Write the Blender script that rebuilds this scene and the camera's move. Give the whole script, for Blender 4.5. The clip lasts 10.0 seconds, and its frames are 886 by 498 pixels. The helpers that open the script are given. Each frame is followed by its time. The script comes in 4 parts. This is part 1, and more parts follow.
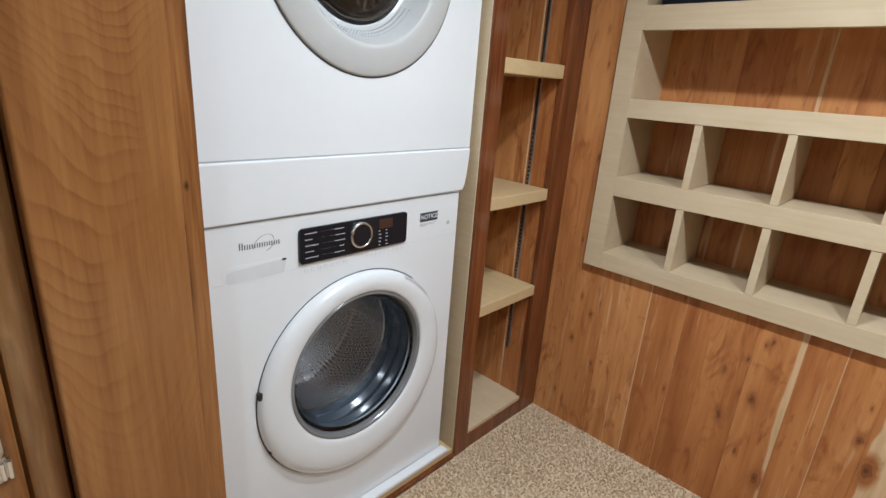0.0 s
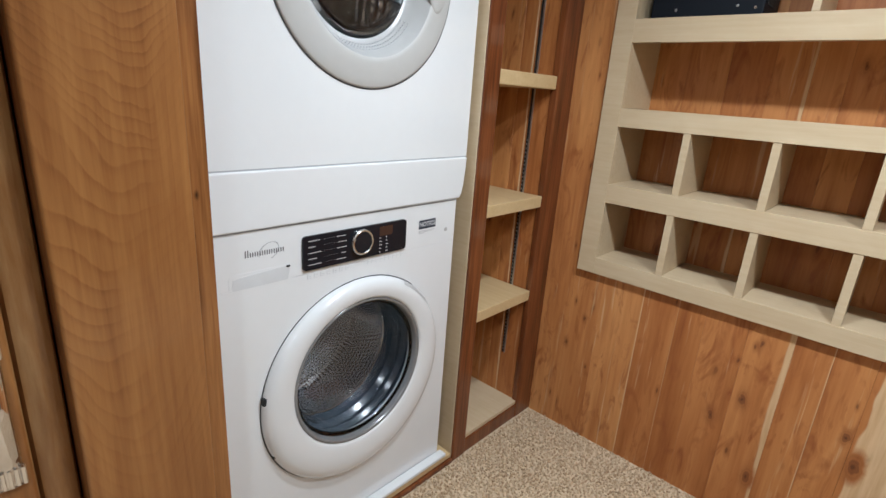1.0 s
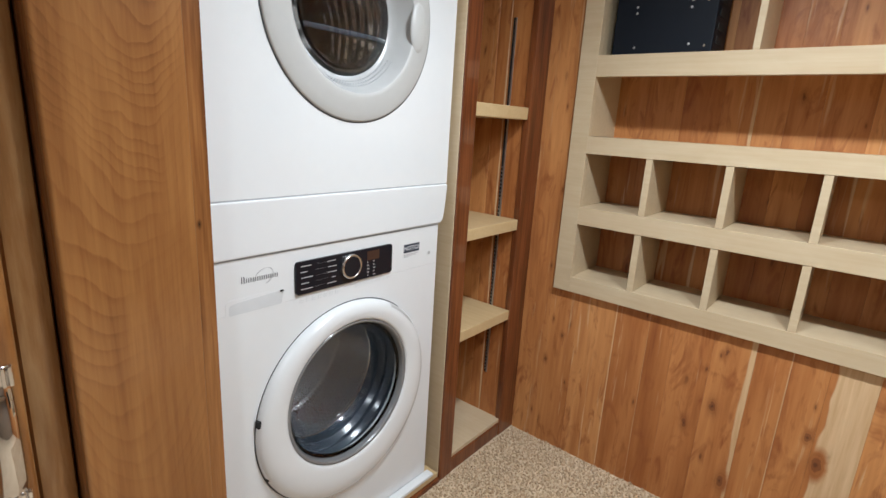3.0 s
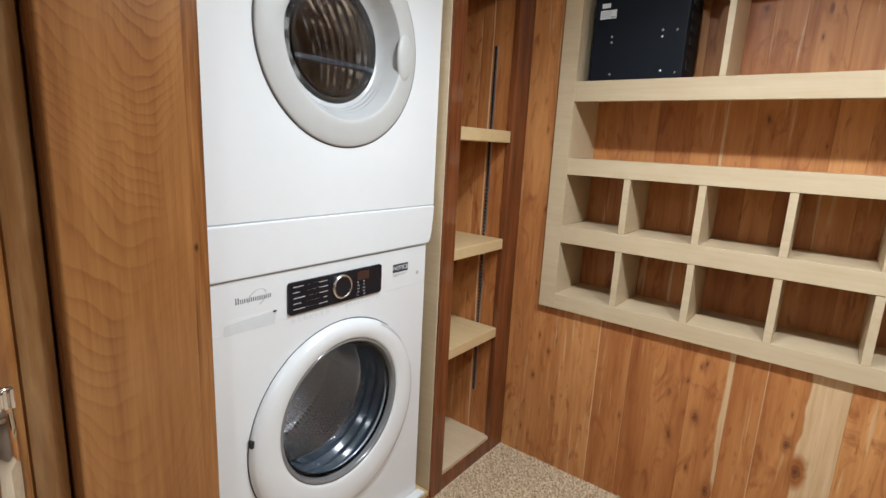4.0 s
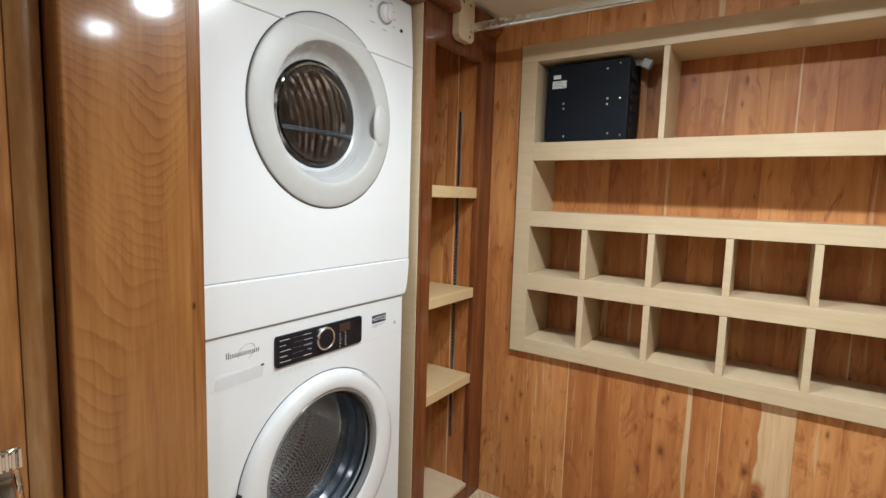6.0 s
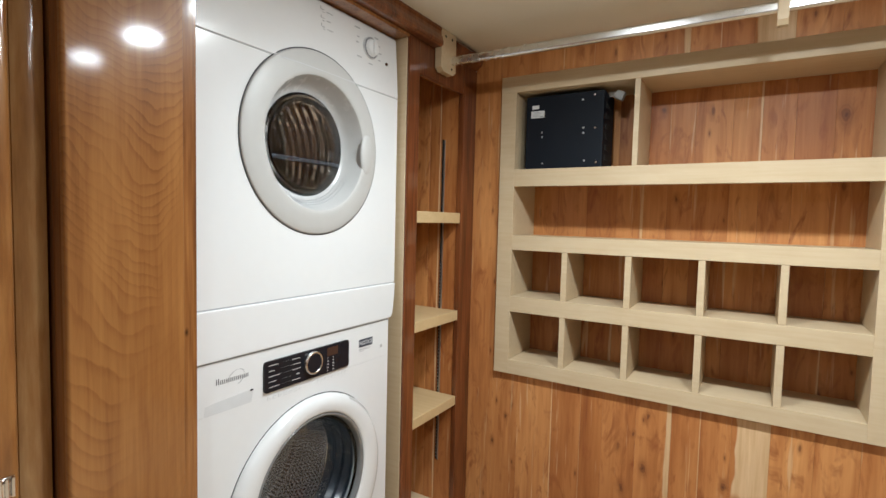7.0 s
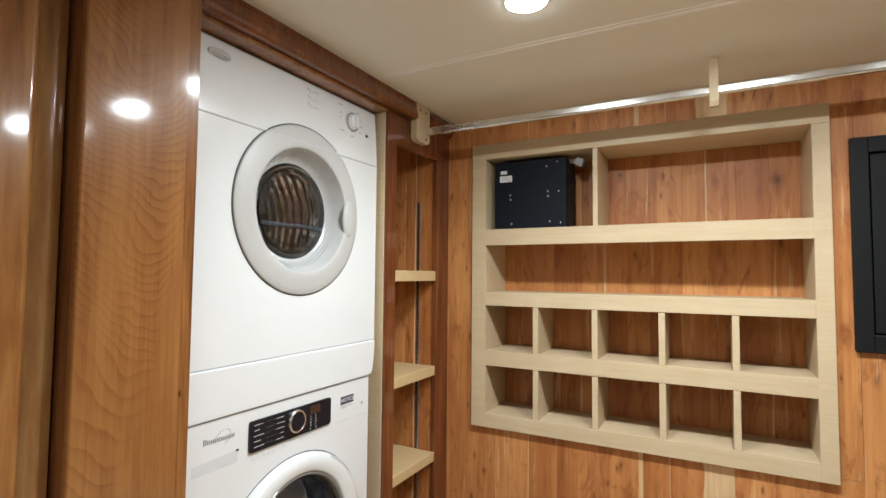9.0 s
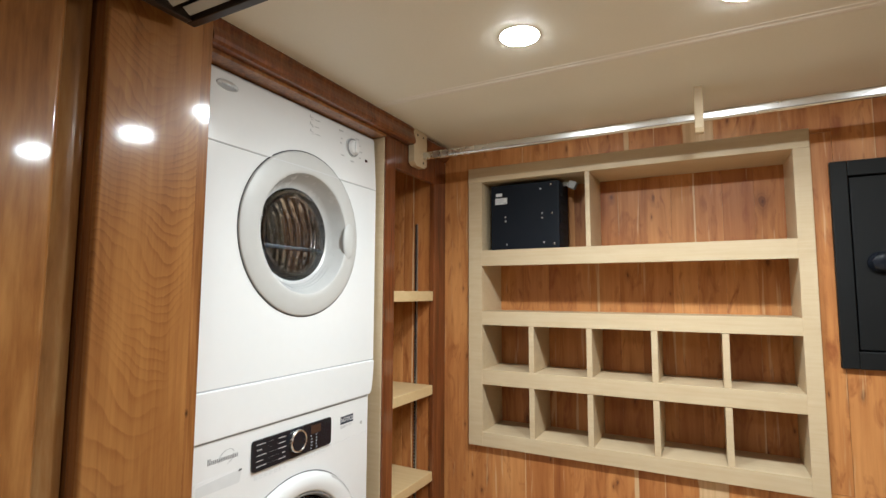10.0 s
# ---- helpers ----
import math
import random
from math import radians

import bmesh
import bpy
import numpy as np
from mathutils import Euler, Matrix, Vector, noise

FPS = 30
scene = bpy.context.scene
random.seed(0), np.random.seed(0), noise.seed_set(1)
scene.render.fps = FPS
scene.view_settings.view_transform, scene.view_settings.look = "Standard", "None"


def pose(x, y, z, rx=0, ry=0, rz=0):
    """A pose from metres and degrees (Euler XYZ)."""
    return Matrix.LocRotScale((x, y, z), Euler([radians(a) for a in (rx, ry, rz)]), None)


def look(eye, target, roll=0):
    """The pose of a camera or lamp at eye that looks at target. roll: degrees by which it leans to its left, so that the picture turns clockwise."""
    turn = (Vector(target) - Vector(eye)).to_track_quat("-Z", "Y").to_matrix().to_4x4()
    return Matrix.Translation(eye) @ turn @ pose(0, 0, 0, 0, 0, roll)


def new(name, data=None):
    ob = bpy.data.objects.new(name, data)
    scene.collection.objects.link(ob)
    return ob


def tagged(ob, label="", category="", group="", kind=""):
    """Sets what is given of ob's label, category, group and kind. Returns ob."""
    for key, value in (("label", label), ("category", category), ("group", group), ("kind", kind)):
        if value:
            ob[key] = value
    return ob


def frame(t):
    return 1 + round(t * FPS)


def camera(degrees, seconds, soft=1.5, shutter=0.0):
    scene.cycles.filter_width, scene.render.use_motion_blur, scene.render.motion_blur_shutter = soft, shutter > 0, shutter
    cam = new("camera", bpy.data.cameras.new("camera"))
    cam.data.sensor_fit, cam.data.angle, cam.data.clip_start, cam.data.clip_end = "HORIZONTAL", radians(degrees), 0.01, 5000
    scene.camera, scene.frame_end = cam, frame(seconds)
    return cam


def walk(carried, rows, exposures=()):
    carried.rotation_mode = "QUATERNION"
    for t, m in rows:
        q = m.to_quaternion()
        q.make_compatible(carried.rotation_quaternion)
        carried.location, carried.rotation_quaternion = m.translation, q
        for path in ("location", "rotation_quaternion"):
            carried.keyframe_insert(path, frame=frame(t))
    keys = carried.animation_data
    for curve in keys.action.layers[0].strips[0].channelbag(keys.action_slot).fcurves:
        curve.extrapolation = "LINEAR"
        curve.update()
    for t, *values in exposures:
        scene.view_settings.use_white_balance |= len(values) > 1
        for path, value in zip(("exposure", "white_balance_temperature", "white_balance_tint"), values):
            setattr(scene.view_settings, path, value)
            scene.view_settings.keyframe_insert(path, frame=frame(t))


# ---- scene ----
cam = camera(83.0, 10.0)
PATH = [
    (0, (0.798, -1.396, 1.07), (-0.496, -0.006, 0.443), 4.2),
    (0.5, (0.799, -1.413, 1.073), (-0.485, -0.006, 0.462), 4.2),
    (1, (0.802, -1.429, 1.074), (-0.472, -0.007, 0.479), 4.1),
    (1.5, (0.807, -1.445, 1.075), (-0.456, -0.006, 0.498), 4.0),
    (2, (0.815, -1.458, 1.078), (-0.439, -0.003, 0.52), 3.8),
    (2.5, (0.817, -1.475, 1.08), (-0.416, 0.008, 0.552), 3.7),
    (4, (0.843, -1.525, 1.087), (-0.346, 0.031, 0.681), 2.9),
    (4.5, (0.85, -1.544, 1.094), (-0.319, 0.036, 0.727), 2.6),
    (5, (0.86, -1.568, 1.099), (-0.287, 0.04, 0.785), 2.3),
    (5.5, (0.868, -1.592, 1.103), (-0.256, 0.042, 0.846), 2.0),
    (7, (0.886, -1.652, 1.115), (-0.157, 0.05, 0.999), 1.4),
    (7.5, (0.897, -1.671, 1.12), (-0.115, 0.052, 1.057), 1.2),
    (8, (0.904, -1.694, 1.123), (-0.08, 0.047, 1.115), 1.0),
    (8.5, (0.909, -1.713, 1.126), (-0.054, 0.039, 1.172), 0.7),
    (9, (0.914, -1.736, 1.129), (-0.033, 0.022, 1.23), 0.5),
    (9.5, (0.919, -1.756, 1.131), (-0.018, 0.005, 1.271), 0.3),
    (10, (0.925, -1.777, 1.133), (-0.001, -0.013, 1.31), 0.2),
]
walk(cam, [(t, look(eye, target, roll)) for t, eye, target, roll in PATH],
     exposures=[(0.0, -0.26, 5560, 5.0), (2.5, -0.17, 5640, 5.0), (5.5, -0.10, 5770, 4.0), (7.5, -0.06, 5870, 3.0), (10.0, 0.0, 5950, 3.0)])

# ---- light ----
world = bpy.data.worlds.new("room_world")
scene.world = world
world.use_nodes = True
world.node_tree.nodes["Background"].inputs[0].default_value = (1.0, 0.93, 0.85, 1)
world.node_tree.nodes["Background"].inputs[1].default_value = 0.05
scene.view_settings.exposure = 0.0
LENS_GLOW = 310.0
BEAM_WATTS, BEAM_SPREAD = 4.6, math.radians(145)
CEIL = 1.72
LIGHTS = [(0.568, -0.724, 1.0), (1.015, -0.700, 1.0), (1.47, -0.680, 0.45), (1.0, -2.25, 0.8)]


# ---- building helpers ----
def part(name, bm, material, parent=None, label="", smooth=False):
    me = bpy.data.meshes.new(name)
    bm.normal_update()
    bm.to_mesh(me)
    bm.free()
    for m in (material if isinstance(material, (list, tuple)) else [material]):
        me.materials.append(m)
    if smooth:
        me.shade_smooth()
    ob = new(name, me)
    if parent is not None:
        ob.parent = parent
    if label:
        ob["label"] = label
    return ob


def empty(name, label, category, kind="", group=""):
    return tagged(new(name), label, category, group, kind)


def box(bm, x0, x1, y0, y1, z0, z1, bevel=0.0, segs=2):
    g = bmesh.ops.create_cube(bm, size=1.0)
    bmesh.ops.transform(bm, verts=g["verts"], matrix=Matrix.Translation(((x0 + x1) / 2, (y0 + y1) / 2, (z0 + z1) / 2))
                        @ Matrix.Diagonal((x1 - x0, y1 - y0, z1 - z0, 1)))
    if bevel:
        es = list({e for v in g["verts"] for e in v.link_edges})
        bmesh.ops.bevel(bm, geom=es, offset=bevel, segments=segs, profile=0.5, affect="EDGES")
    return bm


def block(name, dims, material, parent=None, bevel=0.0, label="", segs=2):
    return part(name, box(bmesh.new(), *dims, bevel=bevel, segs=segs), material, parent, label)


def lathe(bm, profile, cy, cz, segs=96, a0=0.0, a1=None):
    """Revolves (radius, x) pairs round the x axis through (cy, cz)."""
    full = a1 is None
    a1 = 2 * math.pi if full else a1
    n = segs if full else segs + 1
    rings = []
    for r, x in profile:
        if r < 1e-6:
            rings.append([bm.verts.new((x, cy, cz))])
        else:
            rings.append([bm.verts.new((x, cy + r * math.cos(a0 + (a1 - a0) * i / segs), cz + r * math.sin(a0 + (a1 - a0) * i / segs))) for i in range(n)])
    for a, b in zip(rings, rings[1:]):
        for i in range(segs):
            j = (i + 1) % n
            if len(a) == 1 and len(b) > 1:
                bm.faces.new((a[0], b[i], b[j]))
            elif len(b) == 1 and len(a) > 1:
                bm.faces.new((a[i], b[0], a[j]))
            elif len(a) > 1:
                bm.faces.new((a[i], b[i], b[j], a[j]))
    return bm


def extrude_profile(bm, pts, axis, a, b):
    """A prism: the 2D points in the plane across the axis ('x': (y, z), 'y': (x, z), 'z': (x, y)), from a to b."""
    def at(p, s):
        return {"x": (s, p[0], p[1]), "y": (p[0], s, p[1]), "z": (p[0], p[1], s)}[axis]
    va = [bm.verts.new(at(p, a)) for p in pts]
    vb = [bm.verts.new(at(p, b)) for p in pts]
    n = len(pts)
    for i in range(n):
        bm.faces.new((va[i], va[(i + 1) % n], vb[(i + 1) % n], vb[i]))
    bm.faces.new(va[::-1])
    bm.faces.new(vb)
    bmesh.ops.recalc_face_normals(bm, faces=bm.faces[:])
    return bm


def rounded_rect(u0, u1, v0, v1, r, n=6):
    pts = []
    for cu, cv, s in ((u1 - r, v1 - r, 0), (u0 + r, v1 - r, 1), (u0 + r, v0 + r, 2), (u1 - r, v0 + r, 3)):
        pts += [(cu + r * math.cos((s + i / n) * math.pi / 2), cv + r * math.sin((s + i / n) * math.pi / 2)) for i in range(n + 1)]
    return pts


# ---- materials ----
class Nodes:
    def __init__(self, name):
        self.m = bpy.data.materials.new(name)
        self.m.use_nodes = True
        self.t = self.m.node_tree
        self.b = self.t.nodes["Principled BSDF"]

    def n(self, kind, **vals):
        nd = self.t.nodes.new(kind)
        for k, v in vals.items():
            if k in nd.inputs:
                nd.inputs[k].default_value = v
        return nd

    def link(self, a, b):
        self.t.links.new(a, b)

    def math(self, op, a, b=None, clamp=False):
        nd = self.t.nodes.new("ShaderNodeMath")
        nd.operation, nd.use_clamp = op, clamp
        for i, v in enumerate((a, b)):
            if v is None:
                continue
            if isinstance(v, (int, float)):
                nd.inputs[i].default_value = v
            else:
                self.link(v, nd.inputs[i])
        return nd.outputs[0]

    def coords(self, scale=(1, 1, 1), spread=0.0, space="Object"):
        tc = self.n("ShaderNodeTexCoord")
        out = tc.outputs[space]
        if spread:
            info = self.n("ShaderNodeObjectInfo")
            k = self.math("MULTIPLY", info.outputs["Random"], spread)
            add = self.n("ShaderNodeVectorMath")
            self.link(out, add.inputs[0])
            self.link(k, add.inputs[1])
            out = add.outputs[0]
        mp = self.n("ShaderNodeMapping")
        mp.inputs["Scale"].default_value = scale
        self.link(out, mp.inputs["Vector"])
        return mp.outputs[0]

    def noise(self, vec, scale=1.0, detail=4.0, rough=0.55, distort=0.0):
        nd = self.n("ShaderNodeTexNoise", Scale=scale, Detail=detail, Roughness=rough, Distortion=distort)
        self.link(vec, nd.inputs["Vector"])
        return nd.outputs[0]

    def ramp(self, fac, stops):
        nd = self.t.nodes.new("ShaderNodeValToRGB")
        el = nd.color_ramp.elements
        while len(el) < len(stops):
            el.new(0.5)
        for e, (p, c) in zip(el, stops):
            e.position = p
            e.color = (*c, 1) if len(c) == 3 else c
        self.link(fac, nd.inputs[0])
        return nd.outputs[0]

    def mix(self, fac, a, b, mode="MIX"):
        nd = self.t.nodes.new("ShaderNodeMix")
        nd.data_type, nd.blend_type = "RGBA", mode
        for i, v in ((0, fac), (6, a), (7, b)):
            if isinstance(v, (int, float)):
                nd.inputs[i].default_value = v
            elif isinstance(v, tuple):
                nd.inputs[i].default_value = (*v, 1)
            else:
                self.link(v, nd.inputs[i])
        return nd.outputs[2]

    def bump(self, height, strength, dist=0.001):
        nd = self.n("ShaderNodeBump", Strength=strength, Distance=dist)
        self.link(height, nd.inputs["Height"])
        self.link(nd.outputs[0], self.b.inputs["Normal"])

    def set(self, **vals):
        for k, v in vals.items():
            k = k.replace("_", " ")
            if isinstance(v, tuple) and len(v) == 3:
                v = (*v, 1)
            if hasattr(v, "is_linked") or hasattr(v, "links"):
                self.link(v, self.b.inputs[k])
            else:
                self.b.inputs[k].default_value = v
        return self.m


def grain(k, vec_scale, spread):
    """Long wood fibre: a broad figure and fine streaks, both 0..1."""
    broad = k.noise(k.coords((vec_scale[0] * 0.16, vec_scale[1] * 0.16, vec_scale[2] * 0.35), spread), 1.0, 3, 0.55, 0.6)
    fine = k.noise(k.coords(vec_scale, spread), 1.0, 6, 0.6, 0.2)
    return broad, fine


def cedar(name):
    k = Nodes(name)
    broad, fine = grain(k, (90, 90, 4.5), 37.0)
    base = k.ramp(k.math("ADD", k.math("MULTIPLY", broad, 0.66), k.math("MULTIPLY", fine, 0.34)),
                  [(0.24, (0.225, 0.066, 0.019)), (0.42, (0.440, 0.172, 0.052)), (0.58, (0.565, 0.252, 0.083)), (0.78, (0.67, 0.350, 0.137))])
    info = k.n("ShaderNodeObjectInfo")
    tone = k.ramp(info.outputs["Random"], [(0.0, (0.80, 0.70, 0.62)), (0.35, (0.96, 0.92, 0.88)), (0.65, (1.04, 1.05, 1.05)), (1.0, (1.14, 1.20, 1.24))])
    base = k.mix(1.0, base, tone, "MULTIPLY")
    swirl = k.noise(k.coords((22, 22, 6.5), 37.0), 1.0, 3, 0.6, 1.6)
    base = k.mix(k.math("MULTIPLY", k.math("SUBTRACT", swirl, 0.53), 4.2, True), base, (0.285, 0.086, 0.026))
    # knots
    vor = k.n("ShaderNodeTexVoronoi", Scale=1.0, Randomness=1.0)
    vor.voronoi_dimensions = "2D"
    warp = k.noise(k.coords((16, 16, 12), 37.0), 1.0, 2)
    spx = k.n("ShaderNodeSeparateXYZ")
    k.link(k.coords((12.0, 12.0, 4.0), 37.0), spx.inputs[0])
    cmb = k.n("ShaderNodeCombineXYZ")
    k.link(k.math("ADD", spx.outputs[0], k.math("MULTIPLY", warp, 0.20)), cmb.inputs[0])
    k.link(k.math("ADD", spx.outputs[2], k.math("MULTIPLY", warp, 0.14)), cmb.inputs[1])
    k.link(cmb.outputs[0], vor.inputs["Vector"])
    vc = k.n("ShaderNodeSeparateColor")
    k.link(vor.outputs["Color"], vc.inputs[0])
    some = k.math("MULTIPLY", k.math("SUBTRACT", vc.outputs[0], 0.60), 8.0, True)
    dist = k.math("MULTIPLY", vor.outputs["Distance"], k.math("ADD", 0.65, k.math("MULTIPLY", vc.outputs[1], 1.1)))
    knot = k.ramp(dist, [(0.030, (1, 1, 1)), (0.062, (0, 0, 0))])
    halo = k.ramp(dist, [(0.04, (1, 1, 1)), (0.15, (0, 0, 0))])
    base = k.mix(k.math("MULTIPLY", k.math("MULTIPLY", halo, some), 0.55), base, (0.260, 0.088, 0.026))
    base = k.mix(k.math("MULTIPLY", k.math("MULTIPLY", knot, some), 0.62), base, (0.110, 0.032, 0.012))
    # the large knots of this wall, each with its swirl
    pos = k.n("ShaderNodeSeparateXYZ")
    k.link(k.coords(), pos.inputs[0])
    wob2 = k.noise(k.coords((70, 70, 45)), 1.0, 3, 0.6)
    wx = k.math("ADD", k.math("ADD", pos.outputs[0], k.math("MULTIPLY", k.math("SUBTRACT", warp, 0.5), 0.016)), k.math("MULTIPLY", k.math("SUBTRACT", wob2, 0.5), 0.016))
    near = 9.0
    for kx, kz, size in ((0.572, 0.265, 1.0), (0.633, 0.346, 1.1), (0.856, 0.353, 0.9), (0.107, 0.304, 0.7), (0.159, 0.407, 0.6), (0.886, 0.287, 1.5), (0.600, 0.450, 0.5), (0.640, 0.515, 0.7), (0.690, 0.130, 1.3), (0.669, 1.203, 0.8), (1.100, 1.443, 1.4), (0.62, 1.50, 0.8)):
        dx_, dz_ = k.math("SUBTRACT", wx, kx), k.math("MULTIPLY", k.math("SUBTRACT", pos.outputs[2], kz), 0.5)
        d_ = k.math("MULTIPLY", k.math("SQRT", k.math("ADD", k.math("MULTIPLY", dx_, dx_), k.math("MULTIPLY", dz_, dz_))), 1.0 / size)
        near = k.math("MINIMUM", d_, near)
    rings = k.math("MULTIPLY", k.math("ADD", k.math("SINE", k.math("MULTIPLY", near, 1400.0)), 1.0), 0.12)
    base = k.mix(k.ramp(near, [(0.004, (0.60, 0.60, 0.60)), (0.022, (0, 0, 0))]), base, (0.27, 0.090, 0.028))
    base = k.mix(k.math("ADD", k.ramp(near, [(0.0026, (0.66, 0.66, 0.66)), (0.0060, (0, 0, 0))]), k.math("MULTIPLY", rings, k.ramp(near, [(0.008, (1, 1, 1)), (0.014, (0, 0, 0))]))), base, (0.085, 0.026, 0.012))
    # pale sapwood along one edge, as wide as the board's red channel says, with broken streaks
    gen = k.n("ShaderNodeTexCoord")
    sep = k.n("ShaderNodeSeparateXYZ")
    k.link(gen.outputs["Generated"], sep.inputs[0])
    wav = k.noise(k.coords((4, 4, 3.4), 37.0), 1.0, 3, 0.5)
    colour = k.n("ShaderNodeSeparateColor")
    k.link(info.outputs["Color"], colour.inputs[0])
    edge = k.math("ADD", sep.outputs[0], k.math("MULTIPLY", k.math("SUBTRACT", wav, 0.5), colour.outputs[1]))
    sap = k.math("MULTIPLY", k.math("SUBTRACT", edge, k.math("SUBTRACT", 1.0, colour.outputs[0])), 28.0, True)
    streak = k.noise(k.coords((52, 52, 2.6), 53.0), 1.0, 3, 0.55, 0.25)
    thin = k.math("MULTIPLY", k.math("SUBTRACT", streak, 0.63), 16.0, True)
    sap = k.math("MAXIMUM", sap, k.math("MULTIPLY", thin, 0.55))
    sapc = k.ramp(fine, [(0.3, (0.60, 0.39, 0.20)), (0.7, (0.77, 0.57, 0.34))])
    sap = k.math("MULTIPLY", sap, k.ramp(near, [(0.012, (0, 0, 0)), (0.020, (1, 1, 1))]))
    base = k.mix(k.math("MULTIPLY", sap, 0.9), base, sapc)
    k.bump(fine, 0.25, 0.0006)
    return k.set(Base_Color=base, Roughness=k.ramp(fine, [(0.3, (0.50, 0.50, 0.50)), (0.7, (0.38, 0.38, 0.38))]), Specular_IOR_Level=0.4)


def maple(name, lo, hi):
    k = Nodes(name)
    broad, fine = grain(k, (70, 70, 70), 11.0)
    long_x = k.noise(k.coords((5, 110, 110), 11.0), 1.0, 5, 0.6)
    v = k.math("ADD", k.math("MULTIPLY", broad, 0.4), k.math("MULTIPLY", long_x, 0.6))
    blotch = k.noise(k.coords((7, 16, 9), 11.0), 1.0, 2)
    col = k.ramp(v, [(0.34, lo), (0.66, hi)])
    col = k.mix(k.math("MULTIPLY", k.math("SUBTRACT", blotch, 0.45), 0.35, True), col, (lo[0] * 0.78, lo[1] * 0.68, lo[2] * 0.55))
    k.bump(long_x, 0.12, 0.0004)
    return k.set(Base_Color=col, Roughness=0.42, Specular_IOR_Level=0.35)


def cherry(name, dark, mid, light, arch=None, coat=0.9, spread=9.0, coarse=1.0, knots=()):
    """Lacquered cherry veneer; arch = (y of the figure's axis, steepness, bands per metre) draws nested U grain."""
    k = Nodes(name)
    broad, fine = grain(k, (130 * coarse, 130 * coarse, 5.5), spread)
    if arch:
        yc, steep, bands = arch
        tc = k.n("ShaderNodeTexCoord")
        sep = k.n("ShaderNodeSeparateXYZ")
        k.link(tc.outputs["Object"], sep.inputs[0])
        dy = k.math("SUBTRACT", sep.outputs[1], yc)
        wob = k.math("MULTIPLY", k.math("SUBTRACT", k.noise(k.coords((3, 4.5, 3.2)), 1.0, 3, 0.45), 0.5), 0.30)
        rag = k.math("MULTIPLY", k.math("SUBTRACT", k.noise(k.coords((80, 130, 26)), 1.0, 3, 0.6), 0.5), 0.006)
        low = k.math("MAXIMUM", k.math("SUBTRACT", 0.86, sep.outputs[2]), 0.0)
        v = k.math("SUBTRACT", sep.outputs[2], k.math("MULTIPLY", k.math("POWER", k.math("ABSOLUTE", dy), 2.0), k.math("ADD", k.math("MULTIPLY", low, 60.0), steep)))
        v = k.math("ADD", k.math("ADD", v, wob), rag)
        dense = k.math("MULTIPLY", k.math("MAXIMUM", k.math("SUBTRACT", v, 1.0), 0.0), bands * 1.3)
        ph = k.math("FRACT", k.math("ADD", k.math("MULTIPLY", v, bands), dense))
        ring = k.ramp(ph, [(0.0, (0.55, 0.55, 0.55)), (0.60, (0.50, 0.50, 0.50)), (0.90, (0.395, 0.395, 0.395)), (0.95, (0.43, 0.43, 0.43)), (1.0, (0.55, 0.55, 0.55))])
        fade = k.ramp(k.noise(k.coords((5, 9, 2.5)), 1.0, 2), [(0.40, (0.12, 0.12, 0.12)), (0.60, (1, 1, 1))])
        fade = k.math("MULTIPLY", fade, k.math("SUBTRACT", 1.0, k.math("MULTIPLY", low, 2.0), True))
        ring = k.mix(k.math("MULTIPLY", fade, 0.85), (0.50, 0.50, 0.50), ring)
        v2 = k.math("ADD", k.math("MULTIPLY", ring, 0.62), k.math("ADD", k.math("MULTIPLY", fine, 0.20), k.math("MULTIPLY", broad, 0.26)))
    else:
        v2 = k.math("ADD", k.math("MULTIPLY", fine, 0.5), k.math("MULTIPLY", broad, 0.5))
    col = k.ramp(v2, [(0.34, dark), (0.50, mid), (0.64, light)])
    for ky, kz, size in knots:
        spot = k.n("ShaderNodeSeparateXYZ")
        k.link(k.coords(), spot.inputs[0])
        a, b = k.math("SUBTRACT", spot.outputs[1], ky), k.math("MULTIPLY", k.math("SUBTRACT", spot.outputs[2], kz), 0.55)
        far = k.math("ADD", k.math("SQRT", k.math("ADD", k.math("MULTIPLY", a, a), k.math("MULTIPLY", b, b))), k.math("MULTIPLY", k.math("SUBTRACT", fine, 0.5), 0.004))
        col = k.mix(k.math("MULTIPLY", k.math("SUBTRACT", size, far), 1.0 / size, True), col, (0.028, 0.010, 0.004))
    k.bump(fine, 0.05, 0.0003)
    return k.set(Base_Color=col, Roughness=0.32, Coat_Weight=coat, Coat_Roughness=0.095, Specular_IOR_Level=0.15)


def plain(name, colour, rough=0.4, metal=0.0, var=0.06, bump=0.0, scale=40.0, **more):
    k = Nodes(name)
    nz = k.noise(k.coords((scale,) * 3), 1.0, 4)
    big = k.noise(k.coords((3.0, 3.0, 3.0)), 1.0, 2)
    s = k.math("ADD", k.math("MULTIPLY", nz, 0.5), k.math("MULTIPLY", big, 0.5))
    col = k.ramp(s, [(0.3, tuple(c * (1 - var) for c in colour)), (0.7, tuple(min(1, c * (1 + var)) for c in colour))])
    if bump:
        k.bump(nz, bump, 0.0005)
    r = k.ramp(s, [(0.3, (rough * 0.85,) * 3), (0.7, (min(1, rough * 1.15),) * 3)])
    return k.set(Base_Color=col, Roughness=r, Metallic=metal, **more)


def emitter(name, colour, strength):
    k = Nodes(name)
    return k.set(Base_Color=colour, Emission_Color=colour, Emission_Strength=strength)


